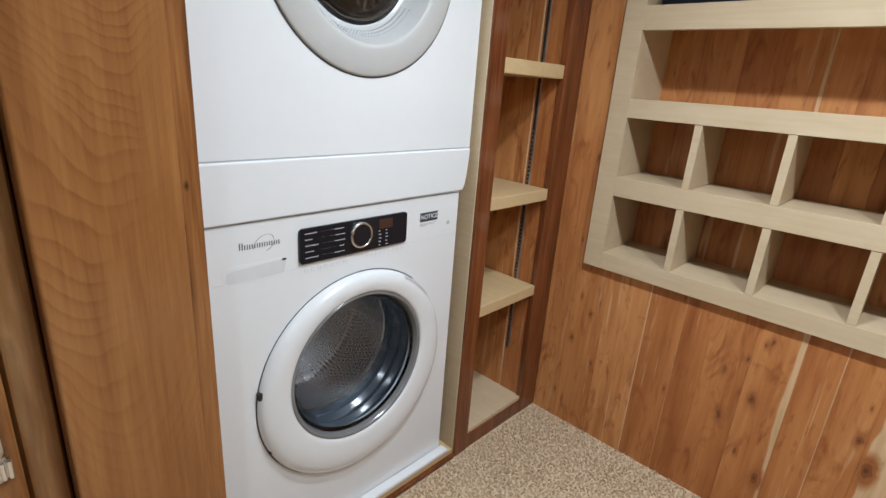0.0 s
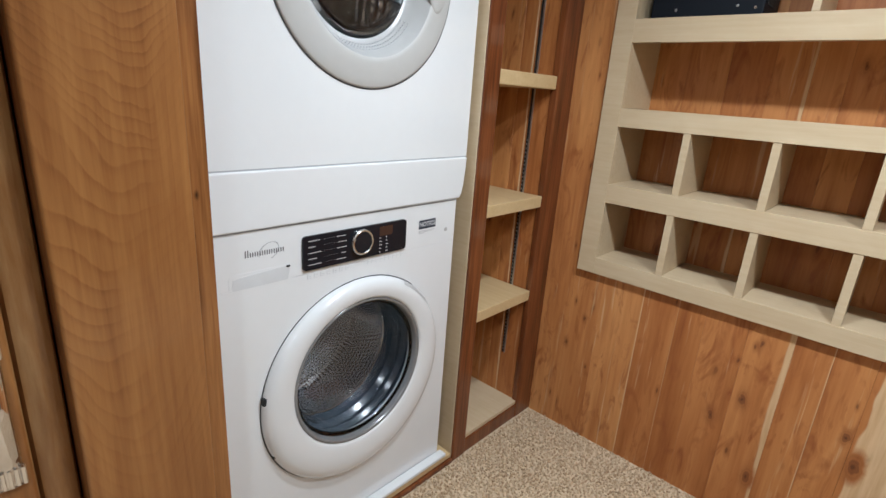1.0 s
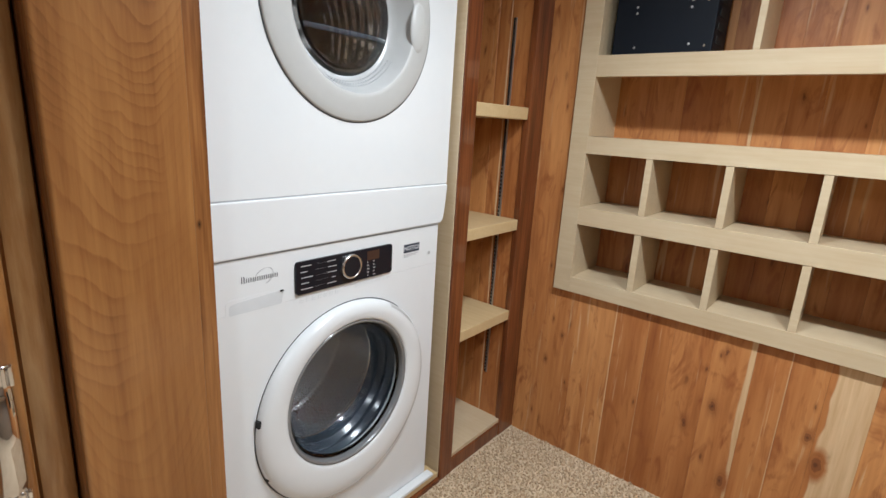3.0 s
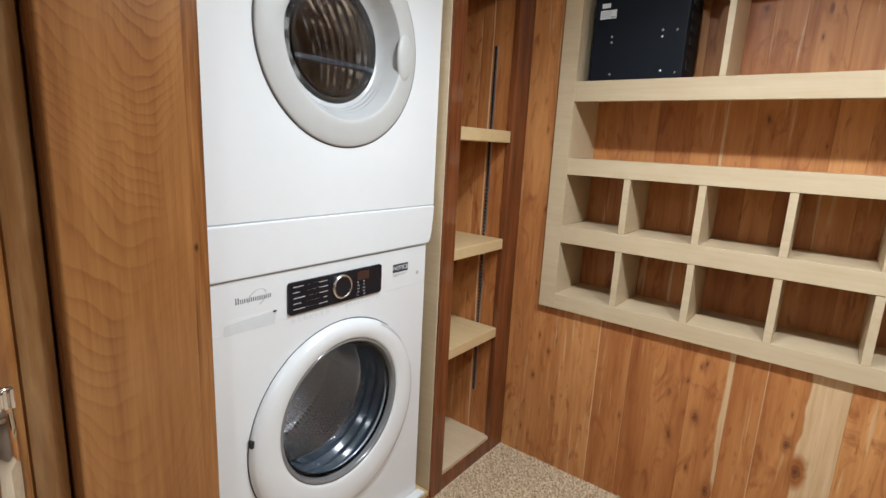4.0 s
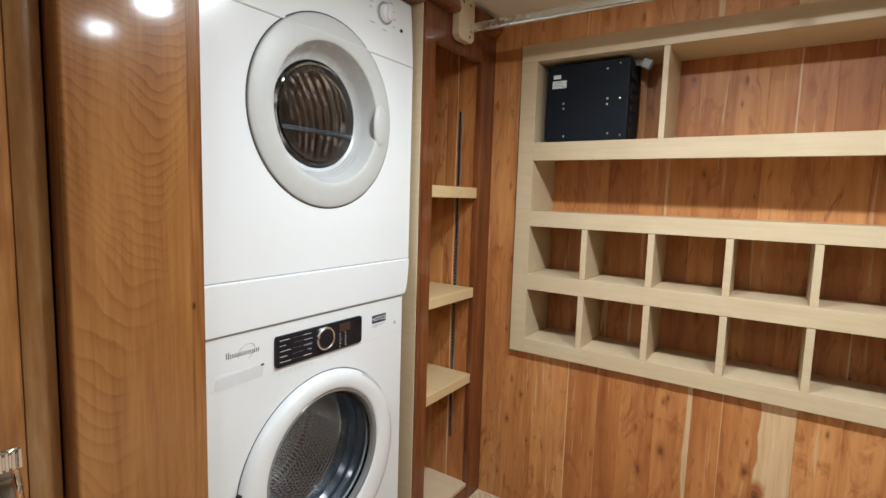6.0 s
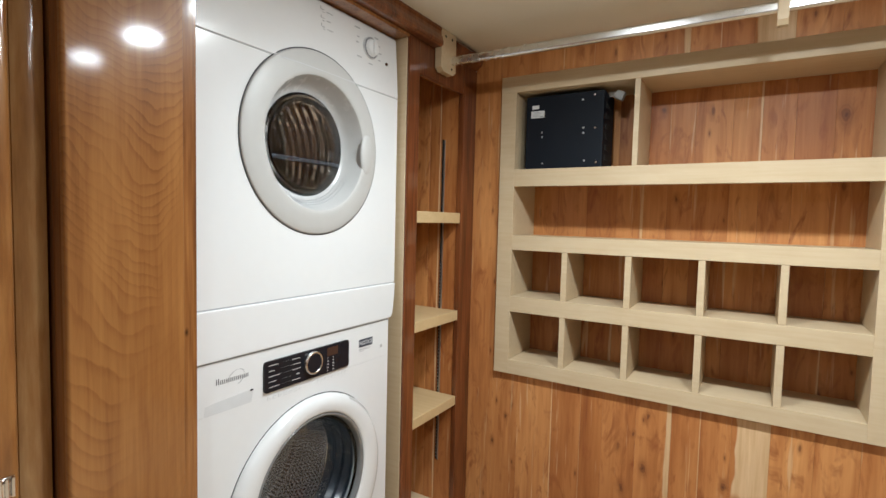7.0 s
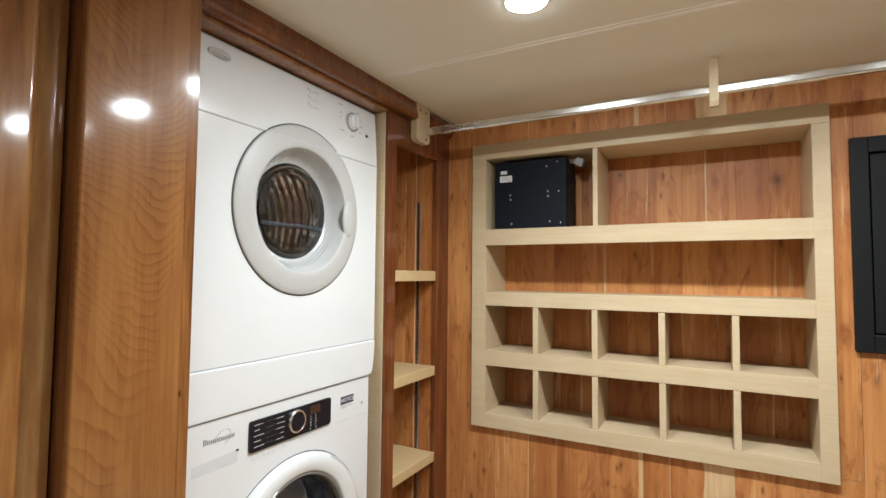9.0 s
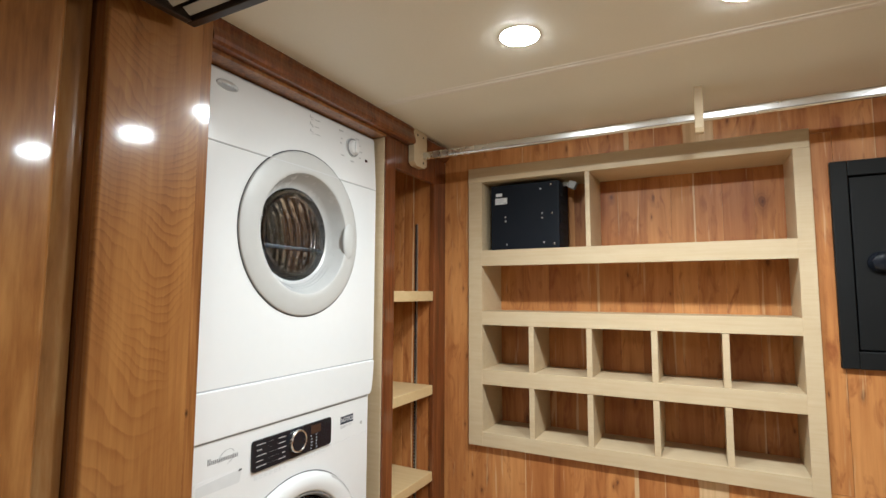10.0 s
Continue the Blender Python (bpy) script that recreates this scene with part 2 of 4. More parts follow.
def glass(name, tint, rough=0.02, ripple=0.0):
    k = Nodes(name)
    if ripple:
        k.bump(k.noise(k.coords((26, 26, 26)), 1.0, 2), ripple, 0.004)
    return k.set(Base_Color=tint, Roughness=rough, Transmission_Weight=1.0, IOR=1.45)


def steel_drum(name, hole):
    """Brushed steel with rows of punched holes round the x axis at (hole y, hole z)."""
    k = Nodes(name)
    tc = k.n("ShaderNodeTexCoord")
    sep = k.n("ShaderNodeSeparateXYZ")
    k.link(tc.outputs["Object"], sep.inputs[0])
    dy, dz = k.math("SUBTRACT", sep.outputs[1], hole[0]), k.math("SUBTRACT", sep.outputs[2], hole[1])
    ang = k.math("MULTIPLY", k.math("ARCTAN2", dz, dy), 19.0)
    rad = k.math("SQRT", k.math("ADD", k.math("MULTIPLY", dy, dy), k.math("MULTIPLY", dz, dz)))
    run = k.math("MULTIPLY", k.math("SUBTRACT", rad, sep.outputs[0]), 78.0)
    fa = k.math("SUBTRACT", k.math("FRACT", k.math("ADD", ang, k.math("MULTIPLY", k.math("FLOOR", run), 0.5))), 0.5)
    fb = k.math("SUBTRACT", k.math("FRACT", run), 0.5)
    d = k.math("SQRT", k.math("ADD", k.math("MULTIPLY", fa, fa), k.math("MULTIPLY", fb, fb)))
    dot = k.ramp(d, [(0.20, (0, 0, 0)), (0.27, (1, 1, 1))])
    col = k.mix(dot, (0.05, 0.05, 0.055), (0.84, 0.85, 0.87))
    dent = k.ramp(d, [(0.14, (0, 0, 0)), (0.46, (1, 1, 1))])
    k.bump(dent, 0.7, 0.0028)
    return k.set(Base_Color=col, Metallic=1.0, Roughness=0.27)


CEDAR = cedar("aromatic_cedar")
MAPLE = maple("clear_maple", (0.57, 0.437, 0.272), (0.63, 0.507, 0.336))
MAPLE_WARM = maple("warm_maple", (0.58, 0.415, 0.21), (0.65, 0.485, 0.265))
CHERRY = cherry("cherry_panel", (0.105, 0.035, 0.009), (0.280, 0.115, 0.033), (0.415, 0.192, 0.059), arch=(-1.236, 6.0, 25.0))
CHERRY_PLAIN = cherry("cherry_straight", (0.120, 0.041, 0.012), (0.25, 0.102, 0.031), (0.34, 0.154, 0.050))
CHERRY_STRIP = cherry("cherry_strip", (0.110, 0.037, 0.010), (0.260, 0.105, 0.030), (0.37, 0.165, 0.051), knots=((-1.131, 0.901, 0.0055), (-1.139, 0.838, 0.0035), (-1.160, 0.858, 0.0025)))
CHERRY_EDGE = cherry("cherry_edge", (0.130, 0.044, 0.013), (0.240, 0.092, 0.027), (0.32, 0.132, 0.040))
CHERRY_SAP = cherry("cherry_sapwood", (0.20, 0.088, 0.028), (0.34, 0.165, 0.056), (0.47, 0.275, 0.115), coarse=0.35)
CHERRY_DOOR = cherry("cherry_door", (0.13, 0.046, 0.012), (0.275, 0.115, 0.033), (0.41, 0.198, 0.064), coarse=0.4)
DARK = cherry("dark_stained_cherry", (0.070, 0.019, 0.006), (0.160, 0.048, 0.015), (0.240, 0.080, 0.026), coat=0.9)
ENAMEL = plain("white_enamel", (0.80, 0.81, 0.82), 0.22, var=0.012, Coat_Weight=0.4, Coat_Roughness=0.08)
WHITE_PLASTIC = plain("white_plastic", (0.78, 0.79, 0.80), 0.30, var=0.012)
SILVER = plain("silver_plastic", (0.52, 0.515, 0.50), 0.42, var=0.03)
RECESS = plain("translucent_recess", (0.69, 0.705, 0.72), 0.25, var=0.05)
BADGE = plain("pale_badge", (0.55, 0.56, 0.57), 0.30, metal=0.2, var=0.02)
PALE_GREY = plain("pale_grey_plastic", (0.50, 0.50, 0.495), 0.25, var=0.04)
SEAM = plain("seam_shadow_gap", (0.06, 0.06, 0.065), 0.7)
GAP_GREY = plain("grey_joint", (0.20, 0.20, 0.205), 0.6)
FAINT_PRINT = plain("faint_print", (0.60, 0.61, 0.63), 0.6)
GREY_PRINT = plain("grey_print", (0.42, 0.43, 0.45), 0.6)
DARK_PRINT = plain("dark_print", (0.10, 0.10, 0.11), 0.5)
GASKET = plain("grey_rubber", (0.026, 0.031, 0.039), 0.18, var=0.3, bump=0.5, scale=45)
SMOKE_RING = plain("smoked_ring", (0.27, 0.275, 0.28), 0.18, metal=0.35, var=0.05)
BLACK_GLOSS = plain("black_gloss_panel", (0.010, 0.012, 0.017), 0.10, var=0.05, Specular_IOR_Level=0.3)
BLACK_METAL = plain("black_painted_steel", (0.006, 0.0085, 0.014), 0.55, var=0.08, bump=0.05, scale=300, Specular_IOR_Level=0.2)
SAFE_BLACK = plain("black_powder_coat", (0.008, 0.0085, 0.009), 0.55, var=0.1, bump=0.12, scale=500, Specular_IOR_Level=0.22)
CHROME = plain("chrome", (0.82, 0.82, 0.83), 0.07, metal=1.0, var=0.02)
BRUSHED = plain("brushed_aluminium", (0.72, 0.72, 0.71), 0.26, metal=1.0, var=0.05)
PRINT_WHITE = plain("white_print", (0.58, 0.59, 0.61), 0.6)
LABEL_WHITE = plain("white_label", (0.75, 0.76, 0.76), 0.55, var=0.04)
NAVY = plain("navy_print", (0.035, 0.042, 0.062), 0.5)
DISPLAY = plain("brown_display", (0.055, 0.030, 0.022), 0.12)
RED_LED = plain("red_lens", (0.045, 0.008, 0.008), 0.25)
GRILLE_DARK = plain("dark_brown_frame", (0.022, 0.012, 0.009), 0.35, var=0.1)
SLAT = plain("pale_slat", (0.62, 0.63, 0.62), 0.4, var=0.03)
CEILING_VINYL = plain("cream_vinyl", (0.83, 0.80, 0.70), 0.50, var=0.025, bump=0.08, scale=220)
BATTEN = plain("cream_batten", (0.86, 0.82, 0.75), 0.38, var=0.02)
WALL_PAINT = plain("tan_wallboard", (0.25, 0.19, 0.135), 0.6, var=0.04)
STANDARD = plain("zinc_strip", (0.55, 0.55, 0.56), 0.35, metal=0.9, var=0.05)
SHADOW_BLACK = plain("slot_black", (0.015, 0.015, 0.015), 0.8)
DRUM = steel_drum("punched_drum", (-0.767, 0.436))
DRYER_DRUM = plain("dryer_drum_steel", (0.80, 0.80, 0.80), 0.07, metal=1.0, var=0.06)
CLEAR = glass("clear_door_glass", (0.95, 0.965, 0.98), ripple=0.08)
SMOKE = glass("smoked_door_glass", (0.86, 0.86, 0.86))
LENS = emitter("lamp_lens", (1.0, 0.985, 0.955), LENS_GLOW)
LENS_DIM = emitter("dim_lamp_lens", (1.0, 0.985, 0.955), LENS_GLOW * 0.45)
PLUG = plain("grey_connector", (0.34, 0.34, 0.33), 0.5)


def carpet_material():
    k = Nodes("speckled_carpet")
    vor = k.n("ShaderNodeTexVoronoi", Scale=120.0)
    k.link(k.coords(), vor.inputs["Vector"])
    spk = k.noise(k.coords((150, 150, 60)), 1.0, 3, 0.7)
    patch = k.noise(k.coords((5, 5, 5)), 1.0, 3)
    geo = k.n("ShaderNodeNewGeometry")
    v = k.math("ADD", k.math("MULTIPLY", geo.outputs["Random Per Island"], 0.5), k.math("MULTIPLY", spk, 0.5))
    col = k.ramp(v, [(0.22, (0.37, 0.235, 0.125)), (0.42, (0.53, 0.385, 0.235)), (0.62, (0.63, 0.48, 0.315)), (0.8, (0.72, 0.585, 0.42))])
    col = k.mix(0.25, col, k.ramp(patch, [(0.35, (0.45, 0.33, 0.21)), (0.65, (0.62, 0.49, 0.345))]))
    k.bump(vor.outputs["Distance"], 0.6, 0.004)
    return k.set(Base_Color=col, Roughness=0.95, Specular_IOR_Level=0.1, Sheen_Weight=0.15)


CARPET = carpet_material()

# ---- setting ----
X_EAST, Y_SOUTH, X_WEST = 2.35, -3.0, -0.68
floor = tagged(block("floor", (X_WEST, X_EAST, Y_SOUTH, 0.30, -0.10, -0.012), CARPET), "beige speckled cut-pile carpet over the floor", "floor", kind="structure")


def ceiling():
    ob = tagged(block("ceiling", (X_WEST, X_EAST, Y_SOUTH, 0.30, CEIL, CEIL + 0.06), CEILING_VINYL),
                "cream vinyl ceiling panels joined by a thin batten", "ceiling", kind="structure")
    bm = extrude_profile(bmesh.new(), [(-0.524, CEIL), (-0.521, CEIL - 0.0018), (-0.514, CEIL - 0.0024), (-0.507, CEIL - 0.0018), (-0.504, CEIL)], "x", 0.028, X_EAST)
    extrude_profile(bm, [(-0.538, CEIL), (-0.536, CEIL - 0.001), (-0.528, CEIL - 0.001), (-0.526, CEIL)], "x", 0.028, X_EAST)
    part("ceiling_batten", bm, BATTEN, ob)
    return ob


ceiling()
# south and east walls are unseen, added to close the room; their tone sets bounce light
tagged(block("wall_south", (X_WEST, X_EAST, Y_SOUTH - 0.06, Y_SOUTH, -0.1, CEIL), WALL_PAINT), "plain tan wall added out of view to close the room", "wall", kind="structure")
tagged(block("wall_east", (X_EAST, X_EAST + 0.06, Y_SOUTH, 0.30, -0.1, CEIL), WALL_PAINT), "plain tan wall added out of view to close the room", "wall", kind="structure")
tagged(block("wall_west", (X_WEST - 0.06, X_WEST, Y_SOUTH, 0.30, -0.1, CEIL), WALL_PAINT), "plain tan wall added out of view to close the room behind the machines", "wall", kind="structure")
wall_north = tagged(block("wall_north", (X_WEST, X_EAST, 0.30, 0.36, -0.1, CEIL), WALL_PAINT), "wall lined with vertical aromatic cedar boards", "wall", kind="structure")

# crown over the machines
bm = extrude_profile(bmesh.new(), [(-0.10, 1.660), (0.010, 1.660), (0.024, 1.661), (0.031, 1.666), (0.032, 1.674), (0.0292, 1.685), (0.0245, 1.697), (0.023, 1.707), (0.026, 1.714), (0.025, CEIL), (-0.10, CEIL)],
                     "y", -1.110, -0.285)
tagged(part("trim_crown", bm, DARK), "dark glossy crown moulding above the dryer", "moulding", kind="structure")
tagged(block("trim_crown_fillet", (-0.10, 0.004, -1.110, -0.4265, 1.6505, 1.6595), CHERRY_PLAIN, bevel=0.002), "thin cherry fillet under the crown", "moulding", kind="structure")
bm = extrude_profile(bmesh.new(), [(0.001, 1.66), (0.022, 1.675), (0.030, 1.70), (0.012, CEIL), (0.001, CEIL)], "y", -0.192, -0.004)
tagged(part("trim_corner_crown", bm, DARK), "short dark crown piece by the wall corner", "moulding", kind="structure")

# floor strip under the washer
tagged(block("trim_sill", (-0.050, 0.004, -1.115, -0.426, -0.012, 0.004), DARK, bevel=0.003), "brown sill strip under the washer", "trim", kind="structure")
tagged(block("trim_sill_board", (-0.30, -0.004, -1.112, -0.428, 0.005, 0.022), MAPLE_WARM, bevel=0.002), "pale wooden sill board under the washer", "trim", kind="structure")
tagged(block("trim_alcove_side", (-0.34, -0.006, -0.4255, -0.407, -0.012, 1.652), MAPLE, bevel=0.0015), "pale wooden side of the machine alcove", "trim", kind="structure")

# ---- niche with shelves ----
niche = empty("niche_cabinet", "dark-stained narrow built-in niche with open shelves", "cabinet")
block("stile", (-0.020, 0.002, -0.424, -0.366, -0.012, 1.66), DARK, niche, 0.004)
block("stile", (-0.020, 0.0006, -0.090, 0.004, -0.012, 1.66), DARK, niche, 0.003)
block("top_rail", (-0.020, -0.001, -0.366, -0.090, 1.560, 1.66), DARK, niche, 0.003)
block("bottom_rail", (-0.020, -0.001, -0.366, -0.090, -0.012, 0.040), DARK, niche, 0.003)
block("crown_backer", (-0.020, -0.002, -0.424, -0.002, 1.66, CEIL), DARK, niche, 0.001)
block("bottom_board", (-0.34, -0.004, -0.400, -0.084, 0.041, 0.055), MAPLE, niche, 0.0015, "pale wooden bottom board")
block("back_panel", (-0.36, -0.34, -0.405, -0.07, 0.0, 1.66), CEDAR, niche)
block("side_panel", (-0.34, -0.021, -0.405, -0.395, 0.0, 1.66), CEDAR, niche)
block("side_panel", (-0.34, -0.021, -0.078, -0.068, 0.0, 1.66), DARK, niche)
block("top_panel", (-0.34, -0.021, -0.405, -0.07, 1.66, 1.675), DARK, niche)


def standard(parent, y, x):
    ob = part("shelf_standard", box(bmesh.new(), x + 0.001, x + 0.006, y - 0.003, y, 0.215, 1.405, 0.0006), STANDARD, parent, "slotted zinc shelf standard")
    # no groove is cut: a flat black strip paints its shade
    part("channel", box(bmesh.new(), x - 0.007, x + 0.0008, y - 0.0016, y, 0.215, 1.405), SHADOW_BLACK, ob, "black strip drawn as the shade in the groove")
    bm = bmesh.new()
    for i in range(58):
        z = 0.225 + i * 0.0127
        box(bm, x - 0.0045, x - 0.0015, y - 0.0021, y - 0.0015, z, z + 0.005)
    tagged(part("slot_edge", bm, STANDARD, ob), kind="stuff")
    return ob


for z0, z1 in ((1.104, 1.141), (0.754, 0.789), (0.440, 0.474)):
    ob = tagged(block("shelf_board", (-0.33, -0.003, -0.392, -0.089, z0, z1), MAPLE_WARM, None, 0.0025), "pale wooden shelf board in the dark niche", "shelf", "niche shelves")

# ---- pilaster and cabinet beside the washer ----
pilaster = empty("pilaster_panel", "glossy lacquered cherry panel beside the washer", "panel")
PX = 0.042
corner = [(PX - 0.005 + 0.005 * math.sin(a), -1.3165 - 0.005 * math.cos(a)) for a in [math.radians(d) for d in range(0, 91, 15)]]
bm = extrude_profile(bmesh.new(), [(PX - 0.012, -1.3215)] + corner + [(PX, -1.1435), (PX - 0.0012, -1.1425), (PX - 0.012, -1.1425)], "z", -0.012, CEIL)
part("veneer_panel", bm, CHERRY, pilaster)
bm = extrude_profile(bmesh.new(), [(-0.30, -1.3225), (0.004, -1.3225), (0.008, -1.3232), (0.012, -1.3225), (0.024, -1.3218), (0.0295, -1.3210), (0.0295, -1.1430), (-0.30, -1.1430)], "z", -0.012, CEIL)
part("core", bm, CHERRY_EDGE, pilaster, "dark red-brown edge moulding")
block("edge_stile", (-0.30, 0.0285, -1.1428, -1.1105, -0.012, CEIL), CHERRY_STRIP, pilaster, 0.0012)
cabinet = empty("tall_cabinet", "tall lacquered cherry cabinet with a chrome pull", "cabinet")
bm = extrude_profile(bmesh.new(), [(-0.30, -1.3725), (-0.006, -1.3725)] + [(0.006 * math.sin(math.pi * i / 12) ** 0.6, -1.3715 + 0.0472 * i / 12) for i in range(1, 12)] + [(-0.006, -1.3243), (-0.30, -1.3240)], "z", -0.012, CEIL)
part("face_stile", bm, CHERRY_SAP, cabinet, "rounded stile streaked with pale sapwood")
block("body", (-0.60, 0.004, -2.05, -1.373, -0.012, CEIL), CHERRY_PLAIN, cabinet)
bm = box(bmesh.new(), 0.005, 0.026, -2.02, -1.3735, 0.06, 1.70, 0.011, 5)
for v in bm.verts:
    v.co.x -= (v.co.y + 1.3735) * 0.035
door = part("door", bm, CHERRY_DOOR, cabinet, "", True)


def pull(parent, y, z0, z1, x):
    """An arched chrome pull with ribbed feet."""
    bm = bmesh.new()
    n, w, th = 28, 0.017, 0.004
    prev = None
    for i in range(n + 1):
        u = i / n
        z = z0 + (z1 - z0) * u
        d = 0.006 + 0.020 * math.sin(math.pi * min(1, max(0, (u - 0.16) / 0.68))) ** 0.7
        ww = w * (0.78 + 0.22 * abs(2 * u - 1) ** 1.5)
        ring = [bm.verts.new((x + d + a, y + b * ww, z)) for a, b in ((0, -1), (th * 0.8, -0.8), (th * 1.4, 0), (th * 0.8, 0.8), (0, 1), (-th * 0.5, 0))]
        if prev:
            for j in range(6):
                bm.faces.new((prev[j], prev[(j + 1) % 6], ring[(j + 1) % 6], ring[j]))
        else:
            bm.faces.new(ring[::-1])
        prev = ring
    bm.faces.new(prev)
    bmesh.ops.recalc_face_normals(bm, faces=bm.faces[:])
    ob = part("handle", bm, CHROME, parent, "arched chrome pull with ribbed ends", True)
    for z in (z0, z1 - 0.030):
        bm = box(bmesh.new(), x, x + 0.0085, y - 0.018, y + 0.018, z, z + 0.030, 0.002)
        for i in range(5):
            yy = y - 0.0145 + i * 0.00725
            box(bm, x + 0.008, x + 0.0125, yy - 0.0024, yy + 0.0024, z + 0.001, z + 0.029, 0.0012)
        part("ribbed_foot", bm, CHROME, ob)


pull(door, -1.4005, 0.530, 0.748, 0.0262)

# ---- washer ----
WX = -0.030
washer = empty("washing_machine", "white front-loading washing machine under the dryer", "washing machine")
WY0, WY1, WCY, WCZ = -1.100, -0.463, -0.765, 0.413


def front_plate(bm, y0, y1, z0, z1, x, hole, cy, cz, depth, segs=96):
    """A plate with a round hole, facing +x; the corners are blended to the circle by even angles."""
    def edge(a):
        c, s = math.cos(a), math.sin(a)
        t = min((((y1 if c > 0 else y0) - cy) / c) if abs(c) > 1e-9 else 1e9, (((z1 if s > 0 else z0) - cz) / s) if abs(s) > 1e-9 else 1e9)
        return cy + t * c, cz + t * s
    angs = sorted([2 * math.pi * i / segs for i in range(segs)] + [math.atan2(z - cz, y - cy) % (2 * math.pi) for y in (y0, y1) for z in (z0, z1)])
    inner = [bm.verts.new((x, cy + hole * math.cos(a), cz + hole * math.sin(a))) for a in angs]
    outer = [bm.verts.new((x, *edge(a))) for a in angs]
    back = [bm.verts.new((x - depth, cy + hole * math.cos(a), cz + hole * math.sin(a))) for a in angs]
    rim = [bm.verts.new((x - depth, *edge(a))) for a in angs]
    n = len(angs)
    for i in range(n):
        j = (i + 1) % n
        bm.faces.new((inner[i], outer[i], outer[j], inner[j]))
        bm.faces.new((back[i], inner[i], inner[j], back[j]))
        bm.faces.new((outer[i], rim[i], rim[j], outer[j]))
    bmesh.ops.recalc_face_normals(bm, faces=bm.faces[:])
    return bm


part("front_panel", front_plate(bmesh.new(), WY0, WY1, 0.032, 0.706, WX, 0.232, WCY, WCZ, 0.02), ENAMEL, washer)
block("side_panel", (-0.60, WX - 0.021, WY0, WY0 + 0.004, 0.032, 0.83), ENAMEL, washer)
block("side_panel", (-0.60, WX - 0.021, WY1 - 0.004, WY1, 0.032, 0.83), ENAMEL, washer)
block("back_panel", (-0.604, -0.60, WY0, WY1, 0.032, 0.83), ENAMEL, washer)
block("kick_plate", (-0.60, WX - 0.004, WY0, WY1, 0.022, 0.030), WHITE_PLASTIC, washer)
block("base_lip", (WX + 0.001, -0.002, WY0 + 0.004, WY1 + 0.012, 0.0225, 0.034), WHITE_PLASTIC, washer, 0.003)
block("fascia", (-0.10, WX, WY0, WY1, 0.7064, 0.835), ENAMEL, washer)
block("top", (-0.60, -0.101, WY0, WY1, 0.825, 0.838), ENAMEL, washer)

# control panel
ctrl = part("control_panel", extrude_profile(bmesh.new(), rounded_rect(-0.917, -0.640, 0.714, 0.786, 0.008), "x", WX, WX + 0.005), BLACK_GLOSS, washer, "black gloss control panel with white legends")
knob = part("knob", lathe(bmesh.new(), [(0.0285, 0), (0.0285, 0.007), (0.0272, 0.0095), (0.0245, 0.0098), (0.0237, 0.0085)], 0, 0, 64), BRUSHED, ctrl, "silver ringed dial", True)
knob.location = (WX + 0.005, -0.7735, 0.7535)
part("dial_face", lathe(bmesh.new(), [(0.0238, 0.0086), (0.0225, 0.0092), (0.0, 0.0092)], 0, 0, 48), BLACK_GLOSS, knob)
part("display", extrude_profile(bmesh.new(), rounded_rect(-0.722, -0.684, 0.757, 0.779, 0.001), "x", WX + 0.005, WX + 0.0056), DISPLAY, ctrl)


def bars(name, rects, x, material, parent, th=0.0005, slant=0.0):
    bm = bmesh.new()
    for y0, y1, z0, z1 in rects:
        box(bm, x, x + th, y0, y1, z0, z1)
    return part(name, bm, material, parent)


rng = random.Random(5)
rects = []


def words(y, z, length, hgt):
    while length > 0.003:
        w = min(length, rng.uniform(0.0012, 0.004))
        rects.append((y, y + w, z, z + hgt))
        y, length = y + w + 0.0008, length - w - 0.0008


for i in range(5):
    z = 0.7745 - i * 0.0125
    words(-0.905, z, rng.uniform(0.018, 0.032), 0.0017)
    w = rng.uniform(0.012, 0.026)
    words(-0.812 - w, z, w, 0.0016)
for i in range(5):
    z = 0.752 - i * 0.0082
    words(-0.722, z, 0.007, 0.0018)
    words(-0.703, z, 0.007, 0.0018)
tagged(bars("legend_print", rects, WX + 0.0051, PRINT_WHITE, ctrl), kind="stuff")
tagged(bars("faint_dots", [(-0.868 + j * 0.006, -0.8668 + j * 0.006, 0.7755 - i * 0.0125, 0.7761 - i * 0.0125) for i in range(5) for j in range(6)], WX + 0.0051, GREY_PRINT, ctrl), kind="stuff")
# row of grey option pictograms under the panel
rects = []
for i in range(7):
    y = -0.905 + i * 0.0155
    rects += [(y, y + 0.0012, 0.697, 0.707), (y + 0.004, y + 0.009, 0.7015 + 0.002 * (i % 2), 0.7028 + 0.002 * (i % 2)), (y + 0.004, y + 0.0085, 0.6975, 0.6985)]
for i in range(9):
    y = -0.752 + i * 0.0125
    rects += [(y, y + 0.0011, 0.698, 0.708), (y + 0.003, y + 0.0075, 0.703, 0.7042)]
tagged(bars("pictogram_print", [(a, b, c - 0.003, d - 0.003) for a, b, c, d in rects], WX + 0.0002, FAINT_PRINT, washer), kind="stuff")
